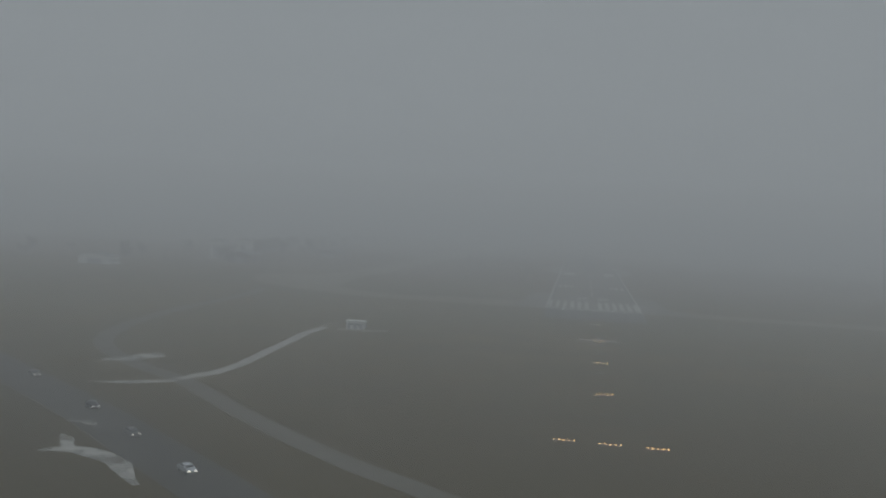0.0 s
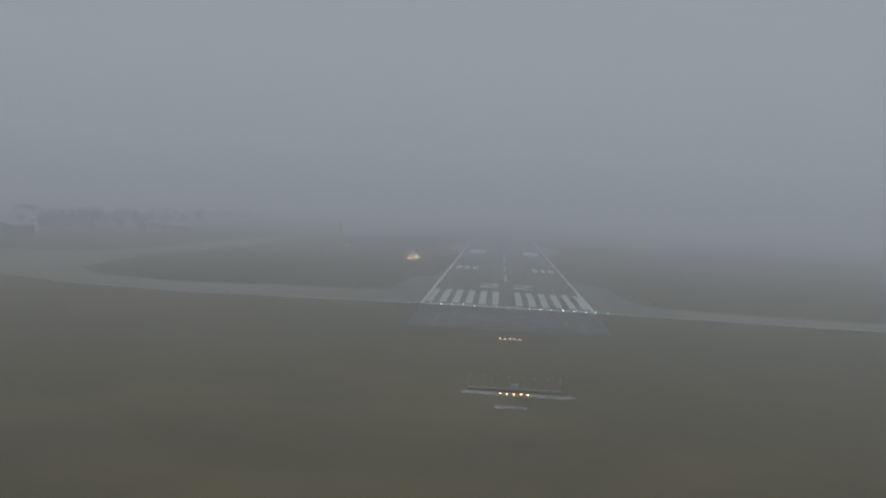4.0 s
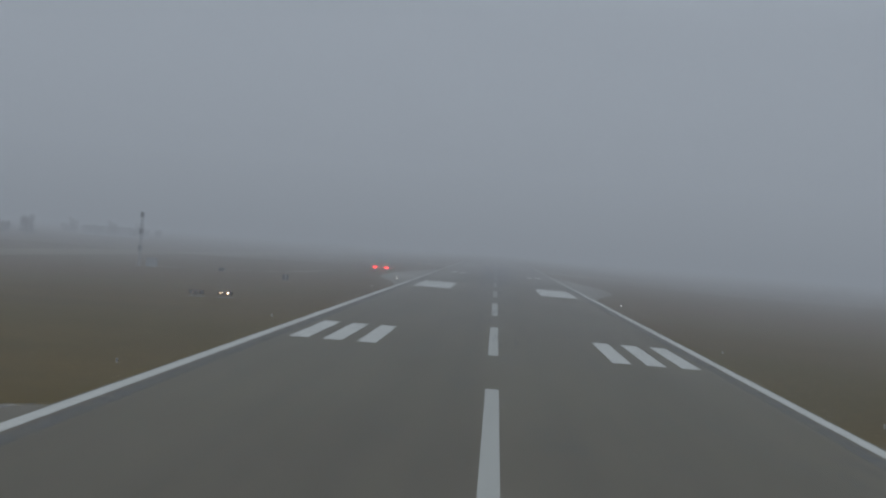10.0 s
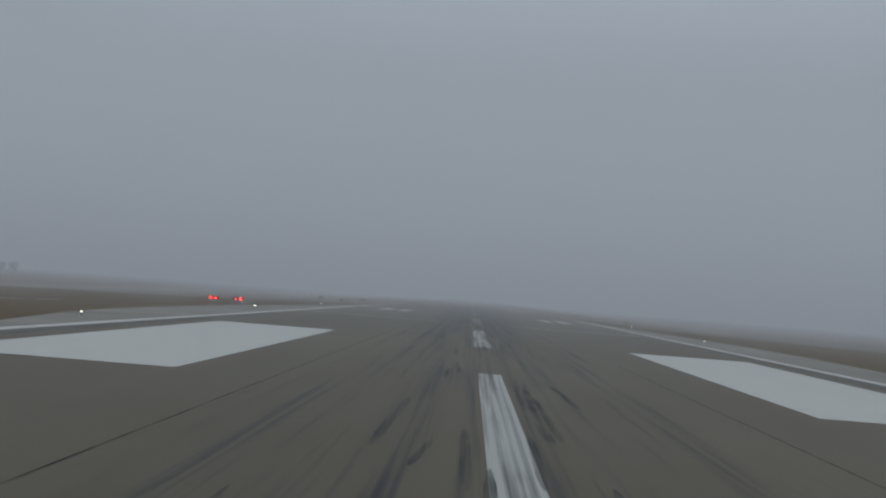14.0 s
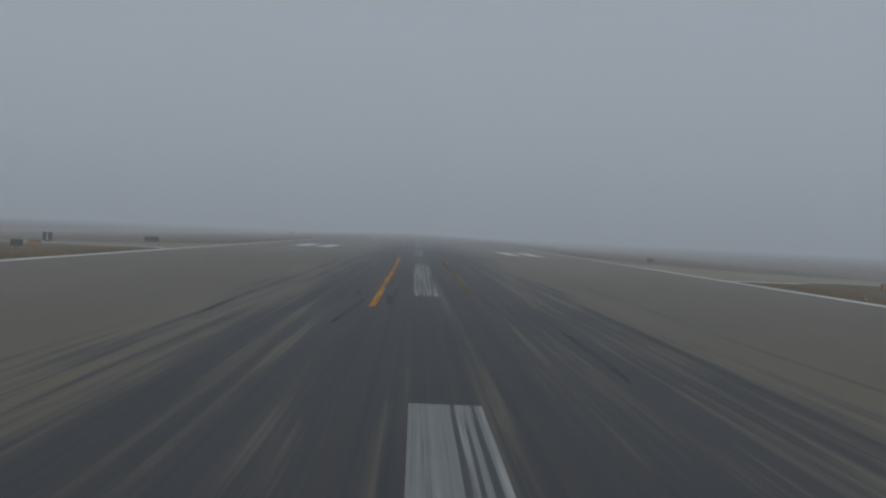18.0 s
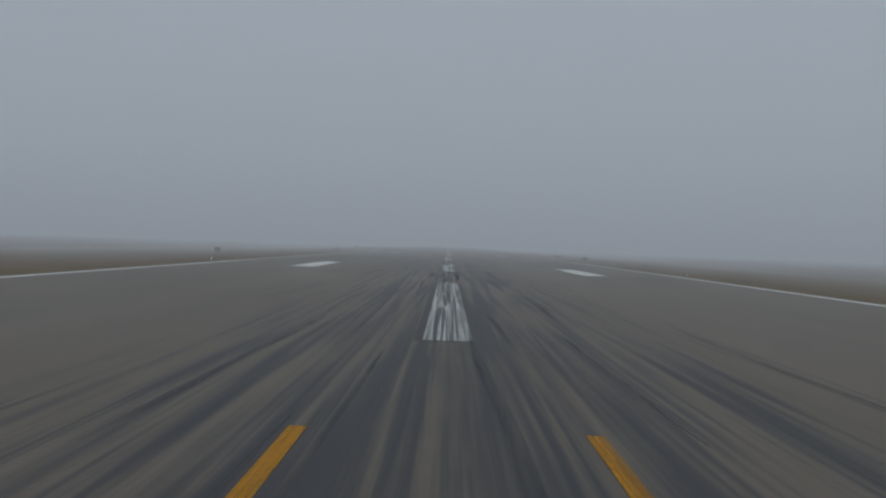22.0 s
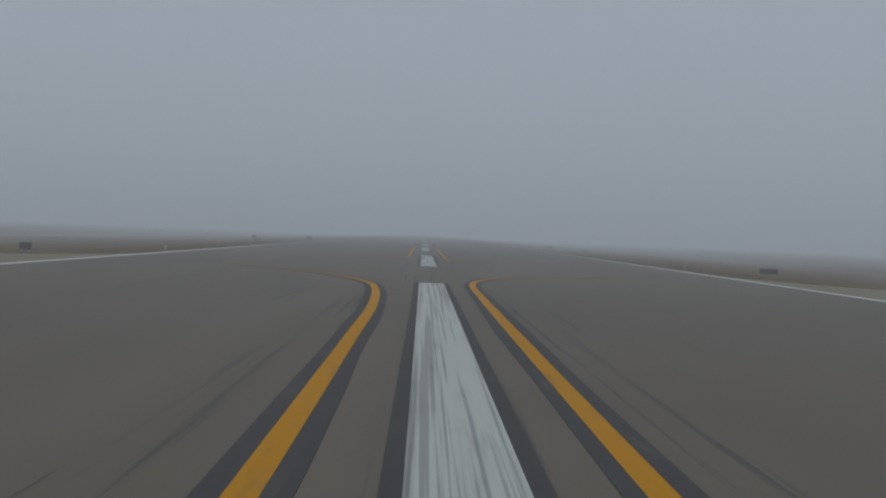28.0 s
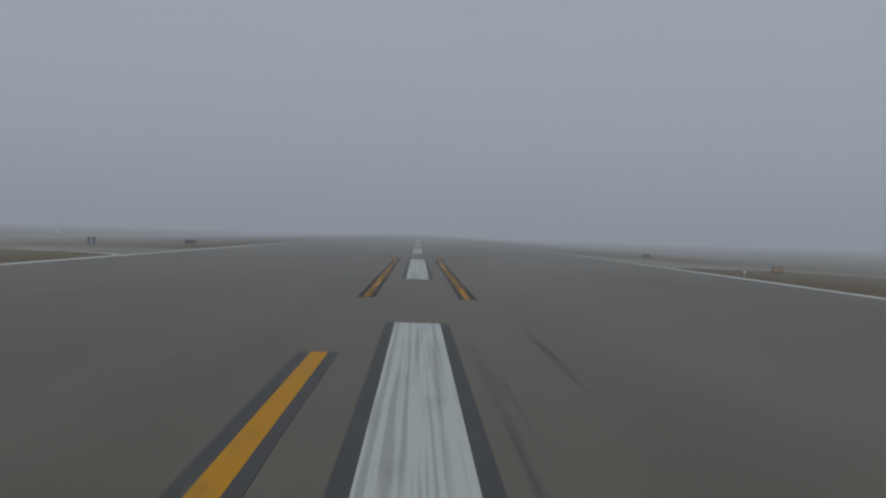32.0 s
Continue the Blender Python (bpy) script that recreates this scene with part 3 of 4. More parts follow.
for k in range(40):
    y0 = 95.74 + 60.96 * min(k, 5) + 69.0 * max(k - 5, 0)
    y1 = y0 + (36.58 if k < 5 else 40.6)
    if k > 5:
        y0 -= 3.6 if k in (9, 12, 14) else 1.0
    w = 0.5 if k < 4 else 0.58 if k < 9 else 0.65
    if k >= 9:
        mark("stripe_border", -w - 0.25, w + 0.25, y0 - 0.1, y1 + 0.1, BLACK_PAINT, 0.005, label="black border under a centre stripe")
    mark("centreline_stripe", -w, w, y0, y1, CENTRE_WHITE)

# the painted runway number, each figure a broad block digit
for x_mid in (-5.75, 5.75):
    outline = [(-3.2, 0), (3.2, 0), (3.2, 3.4), (-1.2, 3.6), (-1.0, 5.0), (3.1, 10.6), (3.3, 14.0), (3.0, 18.4), (-3.2, 18.4), (-3.2, 14.3),
               (-1.5, 14.3), (-1.5, 15.2), (1.6, 15.2), (1.9, 13.6), (1.4, 12.2), (-3.0, 6.6), (-3.2, 3)]
    part("number_figure", slab([(x_mid + x, 64.9 + y) for x, y in outline], PAINT_TOP, 0.012), THRESHOLD_WHITE, runway, "white painted runway figure two")

for side in (-1, 1):
    pts = [(side * 22.6, -50), (side * 23.0, -0.8)]
    part("pad_edge_line", ribbon(pts, 0.55 + 0.15 * side, -0.002, 0.01, 0.5), FADED_WHITE if side > 0 else GHOST_WHITE, blast_pad, "worn white edge line")
pts = [(-21.5, -50), (-8, -50.3), (8, -49.8), (22, -50)]
part("pad_end_line", ribbon(pts, 0.5, -0.002, 0.01, 0.6), GHOST_WHITE, blast_pad, "worn white end line")
part("pad_chevron", ribbon([(-18, -33), (-8, -27.5), (0.5, -20.5), (8, -27), (18, -36)], 0.55, -0.002, 0.01, 0.7), FADED_WHITE, blast_pad, "faded painted chevron")
for x, w, y0, y1 in ((-17.5, 1.6, -46, -8), (-13.6, 1.8, -47, -12), (-9.8, 1.7, -47, -20), (-6.0, 1.9, -48, -17), (-2.2, 1.7, -47, -22), (2.0, 1.8, -48, -19), (5.8, 1.7, -46, -24), (9.8, 1.8, -47, -18), (13.8, 1.6, -46, -14), (17.6, 1.7, -45, -9)):
    part("ghost_stripe", ribbon([(x, y0), (x + 0.2, (y0 + y1) / 2), (x, y1)], w * 0.62, -0.004, 0.01, 0.3), GHOST_WHITE, blast_pad, "ghost of an old painted stripe")
part("ghost_bar", ribbon([(-20, -4.6), (0, -4.3), (20, -4.6)], 2.2, -0.004, 0.01, 0.4), GHOST_WHITE, blast_pad, "ghost of an old painted bar")
for side in (-1, 1):
    part("ghost_line", ribbon([(side * 22.3, 4), (side * 22.3, 150), (side * 22.3, 380)], 1.1, 0.006, 0.01), GHOST_GREY, runway, "ghost of an old edge line")
part("edge_line", ribbon([(-24.4, 0.5), (-60, -2.3), (-88, -4.2), (-129, 3.8)], 0.8, -0.004, 0.01), OLD_WHITE, left_taxiway, "thin white taxiway edge line")
part("edge_line", ribbon([(24.4, 0.5), (60, -3.3), (150, -9.2), (600, -35)], 0.8, -0.004, 0.01), OLD_WHITE, right_taxiway, "thin white taxiway edge line")

for host, pts in ((left_taxiway, [(-99, 22.3), (-75, 31.2), (-52, 33.2), (-42, 33.7), (-38.7, 34.7), (-37, 38), (-36.4, 45), (-36.2, 62), (-35.4, 88), (-34.2, 97), (-31.2, 104), (-25, 111)]),
                  (right_taxiway, [(150, 12.2), (70, 16.2), (47.2, 22.2), (39.2, 32.2), (37.2, 50), (36.6, 72), (36.2, 88), (33.2, 97.5), (28.2, 103), (25, 109)])):
    part("edging", ribbon(pts, 0.9, -0.006, 0.01, 0.4), GHOST_WHITE, host, "pale gravel edging of the taxiway")

# yellow exit lines, bordered in black
LINES = []
for side in (-1, 1):
    LINES.append([(side * 2.0, 526), (side * 2.0, 575), (side * 2.1, 592), (side * 2.5, 599.5), (side * 3.6, 604), (side * 6.6, 610.4), (side * 14, 617), (side * 26, 624), (side * 50, 642)])
    LINES.append([(side * 50, 643), (side * 26, 631), (side * 14, 636), (side * 5.4, 647.8), (side * 3.6, 652.5), (side * 2.5, 658), (side * 2.1, 666), (side * 2.0, 685), (side * 2.0, 731.5)])
    LINES.append([(side * 2.0, 1211), (side * 2.0, 1262), (side * 2.3, 1274), (side * 4, 1283), (side * 10, 1292)])
LINES.append([(-2.2, 984), (-2.2, 1030), (-2.25, 1046), (-2.8, 1057.5), (-3.8, 1063), (-5.0, 1066.3), (-6.0, 1068.7), (-8.4, 1072.9), (-14, 1079)])
LINES.append([(2.0, 984), (2.0, 1050), (2.1, 1061), (2.4, 1065), (3.0, 1068), (3.8, 1070.5), (4.9, 1072.6), (8.2, 1076), (14, 1080)])
LINES.append([(-8, 1104), (-5.5, 1107.9), (-4.2, 1111.5), (-3.1, 1115), (-2.3, 1119), (-1.95, 1126), (-2.0, 1145), (-2.05, 1192.5)])
LINES.append([(6, 1101.2), (5.2, 1102), (3.3, 1106), (2.5, 1109.5), (2.1, 1113), (1.95, 1120), (1.95, 1140), (2.0, 1180.3)])
for pts in LINES:
    early = pts[0][1] < 800
    if early:
        straight = [p for p in pts if abs(p[0]) < 2.6]
        bend = [p for p in pts if abs(p[0]) > 2.05]
        left = straight[0][0] < 0
        if pts[0][1] < 600:
            x = straight[0][0]
            if not left:
                part("worn_exit_line", ribbon([(x, 540), (x, 555), (x, 586)], 0.28, 0.0118, 0.008), GHOST_OLIVE, runway, "yellow taxi exit line almost worn away")
            straight = [(x, 530 if left else 584)] + straight[2 if left else 1:]
        else:
            x = straight[-1][0]
            straight = [(x, 667), (x, 685), (x, 731.5)]
        part("exit_line", ribbon(straight, (0.25 if left else 0.3) if pts[0][1] < 600 else 0.25, 0.0125, 0.008), RUBBED_YELLOW if left or pts[0][1] > 600 else GHOST_YELLOW, runway, "yellow taxi exit line streaked with rubber")
        part("worn_exit_line", ribbon(bend, 0.3, 0.0118, 0.008), FAINT_YELLOW, runway, "yellow taxi exit line almost worn away")
        continue
    if pts[0][1] > 1200:
        part("exit_line_border", ribbon(pts, 0.7, 0.0095, 0.008, 0.12), GHOST_BLACK, runway, "worn black border of a yellow exit line")
        part("exit_line", ribbon(pts, 0.28, 0.0125, 0.008, 0.08), RUBBED_YELLOW, runway, "worn yellow taxi exit line")
        continue
    part("exit_line_border", ribbon(pts, 0.92 if pts[0][1] < 1000 else 0.78, 0.0095, 0.008, 0.2), BLACK_PAINT, runway, "black border of a yellow exit line")
    part("exit_line", ribbon(pts, 0.35, 0.0125, 0.008, 0.08), YELLOW, runway, "yellow taxi exit line")


def skid_rubber():
    m, nt, bsdf = material("skid_rubber")
    pos = place_vector(nt)
    threads = noise_of(nt, stretched(nt, pos, 9.0, 0.12), 1.0, 3.0, 0.6)
    patches = noise_of(nt, stretched(nt, pos, 0.8, 0.2), 1.0, 3.0)
    bsdf.inputs["Base Color"].default_value = (0.02, 0.0202, 0.022, 1)
    bsdf.inputs["Roughness"].default_value = 0.8
    cover = calc(nt, "MULTIPLY", span(nt, threads, 0.35, 0.6, 0.1, 0.7), span(nt, patches, 0.35, 0.6, 0.25, 1.0))
    nt.links.new(cover, bsdf.inputs["Alpha"])
    return m


SKID = skid_rubber()


def skid(xa, ya, xb, yb, width):
    """A tyre mark: a thin film of rubber, tapering at both ends."""
    bm = bmesh.new()
    n = max(6, int(abs(yb - ya) / 3))
    rows = []
    for i in range(n + 1):
        u = i / n
        x, y = xa + (xb - xa) * u + 0.12 * noise.noise(Vector((xa, (ya + (yb - ya) * u) * 0.08, 3))), ya + (yb - ya) * u
        w = width * (0.25 + 0.75 * min(1, 6 * u, 6 * (1 - u)) ** 0.6) / 2
        rows.append((bm.verts.new((x - w, y, 0.0145)), bm.verts.new((x + w, y, 0.0145))))
    for r, q in zip(rows, rows[1:]):
        bm.faces.new((r[0], r[1], q[1], q[0]))
    return part("skid_mark", bm, SKID, runway, "black tyre rubber mark")


for a in ((-0.25, 1077, -0.3, 1082, 0.2), (0.0, 1060, 0.2, 1085, 0.1), (-1.4, 1060, -1.4, 1070, 0.13), (-2.7, 1060, -2.7, 1068, 0.11),
          (-0.8, 1058, -0.9, 1071, 0.14), (-0.8, 1080, -0.7, 1089, 0.2), (-3.0, 1093, -2.7, 1104.6, 0.22), (-2.0, 1092, -1.7, 1101.4, 0.2), (3.8, 1087, 3.9, 1102, 0.35), (4.9, 1087, 5.6, 1099.7, 0.3), (-5.9, 1045, -4.8, 1063, 0.2), (5.9, 999, 5.8, 1021, 0.35), (5.0, 997, 5.6, 1014.6, 0.25), (-4.6, 1001, -4.2, 1019, 0.2), (0.4, 1148, 0.4, 1159, 0.16), (0.9, 1149, 1.0, 1160, 0.14), (-4.0, 1148, -4.1, 1155, 0.14),
          (-3.5, 1148, -3.4, 1155, 0.14), (-0.4, 1111, -0.4, 1122.5, 0.3), (-1.1, 993, -1.5, 1010, 0.4), (-0.9, 992, -1.0, 1006, 0.3), (0.0, 993, 0.3, 1007, 0.4), (0.4, 994, 0.6, 1002, 0.4)):
    skid(*a[:4], a[4] * 0.45)
rng = random.Random(22)
for lo, hi, count, reach, longest in ((165, 300, 55, 4.0, 11), (300, 420, 45, 5.5, 14), (440, 690, 52, 7.0, 14), (690, 800, 50, 8.0, 30), (790, 900, 60, 7.5, 26), (900, 1010, 15, 6.0, 16)):
    for i in range(count):
        x, y = max(-reach * 1.3, min(reach * 1.3, rng.gauss(0, reach * 0.55))), rng.uniform(lo, hi)
        skid(x, y, x + rng.uniform(-0.4, 0.4), y + rng.uniform(0.3, 1.0) * longest, rng.uniform(0.1, 0.28))


# ---------------------------------------------------------------- roads and tracks beyond the runway end
def strip(name, pts, width, mat, label, category, top, wobble=0.15, taper=0.0):
    return tagged(linked(name, draped(ribbon(pts, width, top, 0.04, wobble, taper), 0.0), mat), label, category, kind="structure")


strip("perimeter_road", [(-172, 10), (-168, -46), (-169, -110), (-164, -172), (-151, -217), (-126, -250), (-104, -270), (-78, -302), (-56, -327), (-36, -346), (20, -392), (90, -440)], 6.0, PALE_ROAD,
      "narrow grey perimeter road curving over the grass", "road", -0.03)
strip("highway", [(-420, 40), (-300, -105), (-200, -222), (-150, -272), (-108, -312), (-70, -352), (-10, -415), (80, -500), (200, -600)], 13.0, ROAD,
      "dark two lane road passing before the airfield", "road", -0.025, 0.05)
strip("gravel_track", [(-100.5, -141), (-102, -155), (-102, -172), (-101.3, -195), (-100.3, -225), (-100.2, -248), (-103.5, -261), (-106, -268)], 3.6, GRAVEL,
      "pale gravel track through the grass", "track", -0.02, 0.5)
strip("gravel_verge", [(-104, -270), (-110, -274), (-116, -278), (-124, -280)], 3.4, LOOSE_GRAVEL, "pale gravel patch beside the road", "track", -0.018, 0.9, 1.0)
strip("gravel_turnout", [(-136, -249), (-131, -243), (-128, -236), (-127, -229)], 7.5, LOOSE_GRAVEL, "pale gravel turnout beside the road", "track", -0.019, 0.9, 1.0)
strip("gravel_siding", [(-100, -346), (-96.5, -343.5), (-91, -344), (-84, -350), (-75, -361)], 4.2, LOOSE_GRAVEL, "pale gravel siding beside the road", "track", -0.015, 0.9, 0.8)
strip("gravel_spur", [(-102.5, -333), (-100, -337), (-95, -343), (-89, -348)], 3.0, LOOSE_GRAVEL, "pale gravel spur beside the road", "track", -0.014, 0.9, 1.0)
strip("gravel_bank", [(-107.5, -322), (-104, -321.5), (-100, -325)], 2.6, LOOSE_GRAVEL, "pale gravel bank beside the road", "track", -0.012, 0.9, 1.0)
strip("service_track", [(-99, 345), (-92, 341), (-84, 340), (-76, 344), (-68, 352), (-60, 366), (-54, 400)], 2.4, LOOSE_GRAVEL, "pale gravel service track in the grass", "track", -0.0, 0.4)
for y0, w in ((-139, 4.5), (-207, 2.6), (-272, 2.4)):
    strip("concrete_pad", [(-w / 2 - 0.5, y0), (0, y0 + 0.2), (w / 2 - 0.5, y0)], 2.0, LOOSE_GRAVEL, "small pale concrete pad in the grass", "pad", -0.02, 0.5)


# ---------------------------------------------------------------- lamps on the field
def lamp(parent, x, y, z, r, glow, stem_top):
    head = part("lamp", add_tube(tube((x, y, stem_top), (x, y, z - r * 0.3), 0.06, 0.12), (x, y, z - r * 0.5), (x, y, z), r * 0.9, r * 1.05, 10), GREY_METAL, parent)
    part("lens", ball(x, y, z + r * 0.35, r, 0.9), glow, head, "glowing glass lens")
    return head


def light_bar(x, y, label):
    t = thing("approach_light_bar", x, y, -0.06, label, "approach lights", "approach light bars")
    part("crossbar", box(-2.4, 2.4, -0.05, 0.05, 0.2, 0.3, bevel=0.02), GREY_METAL, t)
    for px in (-1.6, 1.6):
        part("post", tube((px, 0, 0), (px, 0, 0.22), 0.06), GREY_METAL, t)
        part("footing", box(px - 0.25, px + 0.25, -0.25, 0.25, 0.0, 0.1, bevel=0.03), CONCRETE, t)
    for i in range(5):
        lamp(t, (i - 2) * 1.02, 0, 0.42, 0.12, LAMP_WARM, 0.3)
    return t


first_bar = light_bar(0, -68.6, "bar of five lit warm lamps on short posts in the grass")
for x, y in ((0, -131), (0, -189), (0, -247), (0, -305.8), (-9.3, -305.1), (9.4, -306.5)):
    copy_thing(first_bar, at(x, y, -0.06))

edge_light = thing("threshold_light", -27, -2.6, -0.06, "lit green lamp on a short stem at the runway end", "runway light", "threshold lights")
part("base_plate", tube((0, 0, 0), (0, 0, 0.08), 0.22, 0.2, 12), GREY_METAL, edge_light)
lamp(edge_light, 0, 0, 0.36, 0.11, LAMP_GREEN, 0.08)
for k in range(1, 19):
    if k not in (1, 10):
        copy_thing(edge_light, at(-27 + 3 * k, -2.6, -0.06 if abs(-27 + 3 * k) > 23.5 else -0.01))

white_light = thing("runway_edge_light", -27.8, 285, -0.06, "lit white lamp on a short stem in the grass", "runway light", "runway edge lights")
part("base_plate", tube((0, 0, 0), (0, 0, 0.06), 0.15, 0.12, 12), GREY_METAL, white_light)
lamp(white_light, 0, 0, 0.34, 0.06, LAMP_WHITE, 0.08)
dim_light = thing("runway_edge_light", -27.8, 558, -0.06, "clear glass lamp on a short stem in the grass", "runway light", "runway edge lights")
part("base_plate", tube((0, 0, 0), (0, 0, 0.05), 0.12, 0.1, 12), GREY_METAL, dim_light)
lamp(dim_light, 0, 0, 0.28, 0.05, LAMP_OFF, 0.05)
faint_light = thing("runway_edge_light", -27.8, 838, -0.06, "faintly lit lamp on a short stem in the grass", "runway light", "runway edge lights")
part("base_plate", tube((0, 0, 0), (0, 0, 0.08), 0.16, 0.12, 12), GREY_METAL, faint_light)
lamp(faint_light, 0, 0, 0.34, 0.07, LAMP_DIM, 0.08)
stations = [130, 182.5, 285, 341, 398, 455, 512] + [558 + 70 * k for k in range(16)]
for y in stations:
    for x in (-27.8, 28.0):
        if (x < 0 and y in (285, 558, 838)) or y == 628:
            continue
        faint = y in (838, 978, 1118) if x < 0 else y in (1118, 1258)
        if x > 0 and y == 1118:
            x, y = 30.5, 1129
        copy_thing(white_light if 280 < y < 520 else faint_light if faint else dim_light, at(x, y, -0.012 if y in (341, 398, 455) else -0.06))
for x, y in ((-205, 1370), (-188, 1712)):
    t = thing("taxiway_beacon", x, y, -0.06, "bright white lamp on a short stem far out in the grass", "runway light", "far white lamps")
    part("base_plate", tube((0, 0, 0), (0, 0, 0.08), 0.3, 0.26, 12), GREY_METAL, t)
    lamp(t, 0, 0, 0.7, 0.36, LAMP_BRIGHT, 0.08)


def slope_light(x, y, glow, label):
    t = thing("slope_light_unit", x, y, -0.06, label, "slope light", "slope light units")
    for px in (-0.6, 0.6):
        for py in (-0.4, 0.9):
            part("leg", tube((px, py, 0), (px, py, 0.42), 0.04), GREY_METAL, t)
    part("pad", box(-1.2, 1.2, -0.9, 1.4, 0, 0.07, bevel=0.02), CONCRETE, t)
    bm = add_box(bmesh.new(), -0.95, 0.95, -0.7, 1.2, 0.4, 0.48)
    add_box(bm, -0.95, 0.95, -0.7, 1.2, 0.9, 0.96)
    for px in (-0.95, -0.06, 0.83):
        add_box(bm, px, px + 0.12, -0.7, 1.2, 0.48, 0.9)
    add_box(bm, -0.83, 0.83, 1.1, 1.2, 0.48, 0.9)
    for p0, p1 in ((-0.83, -0.69), (-0.19, -0.06), (0.06, 0.19), (0.69, 0.83)):
        add_box(bm, p0, p1, -0.7, -0.66, 0.48, 0.9)
    part("housing", bm, DARK_METAL, t, "black sheet metal housing with two deep openings")
    part("hood", box(-1.0, 1.0, -0.95, -0.66, 0.96, 1.0, bevel=0.01), DARK_METAL, t)
    for px in (-0.44, 0.44):
        part("lens", box(px - 0.25, px + 0.25, 1.02, 1.08, 0.54, 0.84, bevel=0.03), glow, t, "lit lamp set deep in its opening")
    return t


slope_light(-46.7, 213.5, LAMP_AMBER, "black slope light box showing two warm white lamps")
slope_light(-42.4, 214.4, LAMP_SLOPE, "black slope light box showing two white lamps")
slope_light(-47.6, 455.5, LAMP_RED, "black slope light box showing two red lamps")
slope_light(-42.9, 455, LAMP_RED, "black slope light box showing two red lamps")


# ---------------------------------------------------------------- signs
def field_sign(x, y, w, h, face, label):
    t = thing("field_sign", x, y, -0.06, label, "sign", "field signs")
    part("slab", box(-w / 2 - 0.1, w / 2 + 0.1, -0.3, 0.3, 0, 0.06, bevel=0.02), ROAD, t)
    for lx in (-w * 0.35, w * 0.35):
        part("leg", tube((lx, 0, 0.05), (lx, 0, 0.3), 0.05), GREY_METAL, t)
    part("cabinet", box(-w / 2, w / 2, -0.13, 0.13, 0.26, 0.26 + h, bevel=0.04), DARK_METAL, t, "dark sign cabinet")
    if face is not None:
        part("face", box(-w / 2 + 0.06, w / 2 - 0.06, -0.145, -0.131, 0.32, 0.2 + h), face, t, "coloured sign face")
    return t


dark = "low dark taxiway sign cabinet seen from behind"
for x, y, w, h in ((-46.5, 41, 1.1, 0.55), (44.8, 32, 1.2, 0.6), (-82.3, 38.2, 1.1, 0.5), (-73, 325, 1.5, 0.9), (-41.5, 654.6, 2.2, 0.75), (40.5, 671.8, 1.2, 0.65), (-43.2, 605, 1.25, 0.75),
                   (-43.9, 1121.5, 1.3, 0.8), (45.6, 1144, 2.4, 0.7), (46.8, 1069, 1.7, 0.8), (-37.2, 1340, 1.8, 0.7), (44.4, 1369, 1.6, 0.75)):
    field_sign(x, y, w, h, None, dark)
for x, y, w in ((49.0, 600, 1.4), (-41.3, 605, 1.3), (-41, 1260, 1.4), (46.4, 1302, 1.4)):
    field_sign(x, y, w, 0.65, ORANGE, "low yellow taxiway sign in the grass")

WHITE_LEGEND = solid("white_sign_legend", (0.7, 0.7, 0.7), 0.6)


def distance_sign(x, y, figure):
    t = thing("distance_sign", x, y, -0.06, "square black distance sign with a white figure", "sign", "distance signs")
    part("slab", box(-1.0, 1.0, -0.4, 0.4, 0, 0.06, bevel=0.02), CONCRETE, t)
    for lx in (-0.5, 0.5):
        part("leg", tube((lx, 0, 0.05), (lx, 0, 0.32), 0.06), GREY_METAL, t)
    part("cabinet", box(-0.72, 0.72, -0.14, 0.14, 0.28, 1.6, bevel=0.04), DARK_METAL, t, "black square sign cabinet")
    if figure:
        cu = bpy.data.curves.new("figure", "FONT")
        cu.body = figure
        cu.size = 1.45 * K
        cu.align_x = "CENTER"
        cu.extrude = 0.006 * K
        tmp = bpy.data.objects.new("figure", cu)
        scene.collection.objects.link(tmp)
        bpy.context.view_layer.update()
        me = bpy.data.meshes.new_from_object(tmp.evaluated_get(bpy.context.evaluated_depsgraph_get()))
        bpy.data.objects.remove(tmp)
        me.materials.clear()
        me.materials.append(WHITE_LEGEND)
        fig = new("figure", me)
        fig.parent = t
        fig.matrix_basis = pose(0, -0.15 * K, 0.43 * K, 90, 0, 0)
        fig["label"] = "white figure"
    else:
        part("figure", box(-0.09, 0.09, -0.152, -0.141, 0.45, 1.43), WHITE_LEGEND, t, "white bar for a figure")
    return t


distance_sign(-48.9, 292, "7")
distance_sign(-57, 653, "")
distance_sign(-60, 984, "")
distance_sign(-56.5, 1350, "")

# ---------------------------------------------------------------- glide path mast with its hut
mast = thing("antenna_mast", -99, 335.5, -0.06, "thin grey lattice antenna mast standing in the grass", "mast")
corners = [(0.45 * math.cos(a), 0.45 * math.sin(a)) for a in (0.5, 2.6, 4.7)]
for cx, cy in corners:
    part("leg", tube((cx, cy, 0), (cx * 0.8, cy * 0.8, 15.0), 0.07, 0.05, 6), GREY_METAL, mast)
bm = bmesh.new()
for i in range(15):
    for j in range(3):
        a, b = corners[j], corners[(j + 1) % 3]
        s0, s1 = 1 - 0.2 * i / 14, 1 - 0.2 * (i + 1) / 14
        add_tube(bm, (a[0] * s0, a[1] * s0, i), (b[0] * s1, b[1] * s1, i + 1), 0.03, None, 5)
part("bracing", bm, GREY_METAL, mast)
for z, w in ((14.2, 0.8), (9.6, 0.95), (5.0, 0.95)):
    head = part("antenna_panel", box(-w / 2, w / 2, -0.75, -0.35, z - 0.75, z + 0.75, bevel=0.08), ROOF, mast, "grey antenna panel on the mast")
    part("bracket", tube((0, -0.4, z), (0, 0.1, z), 0.08), GREY_METAL, head)
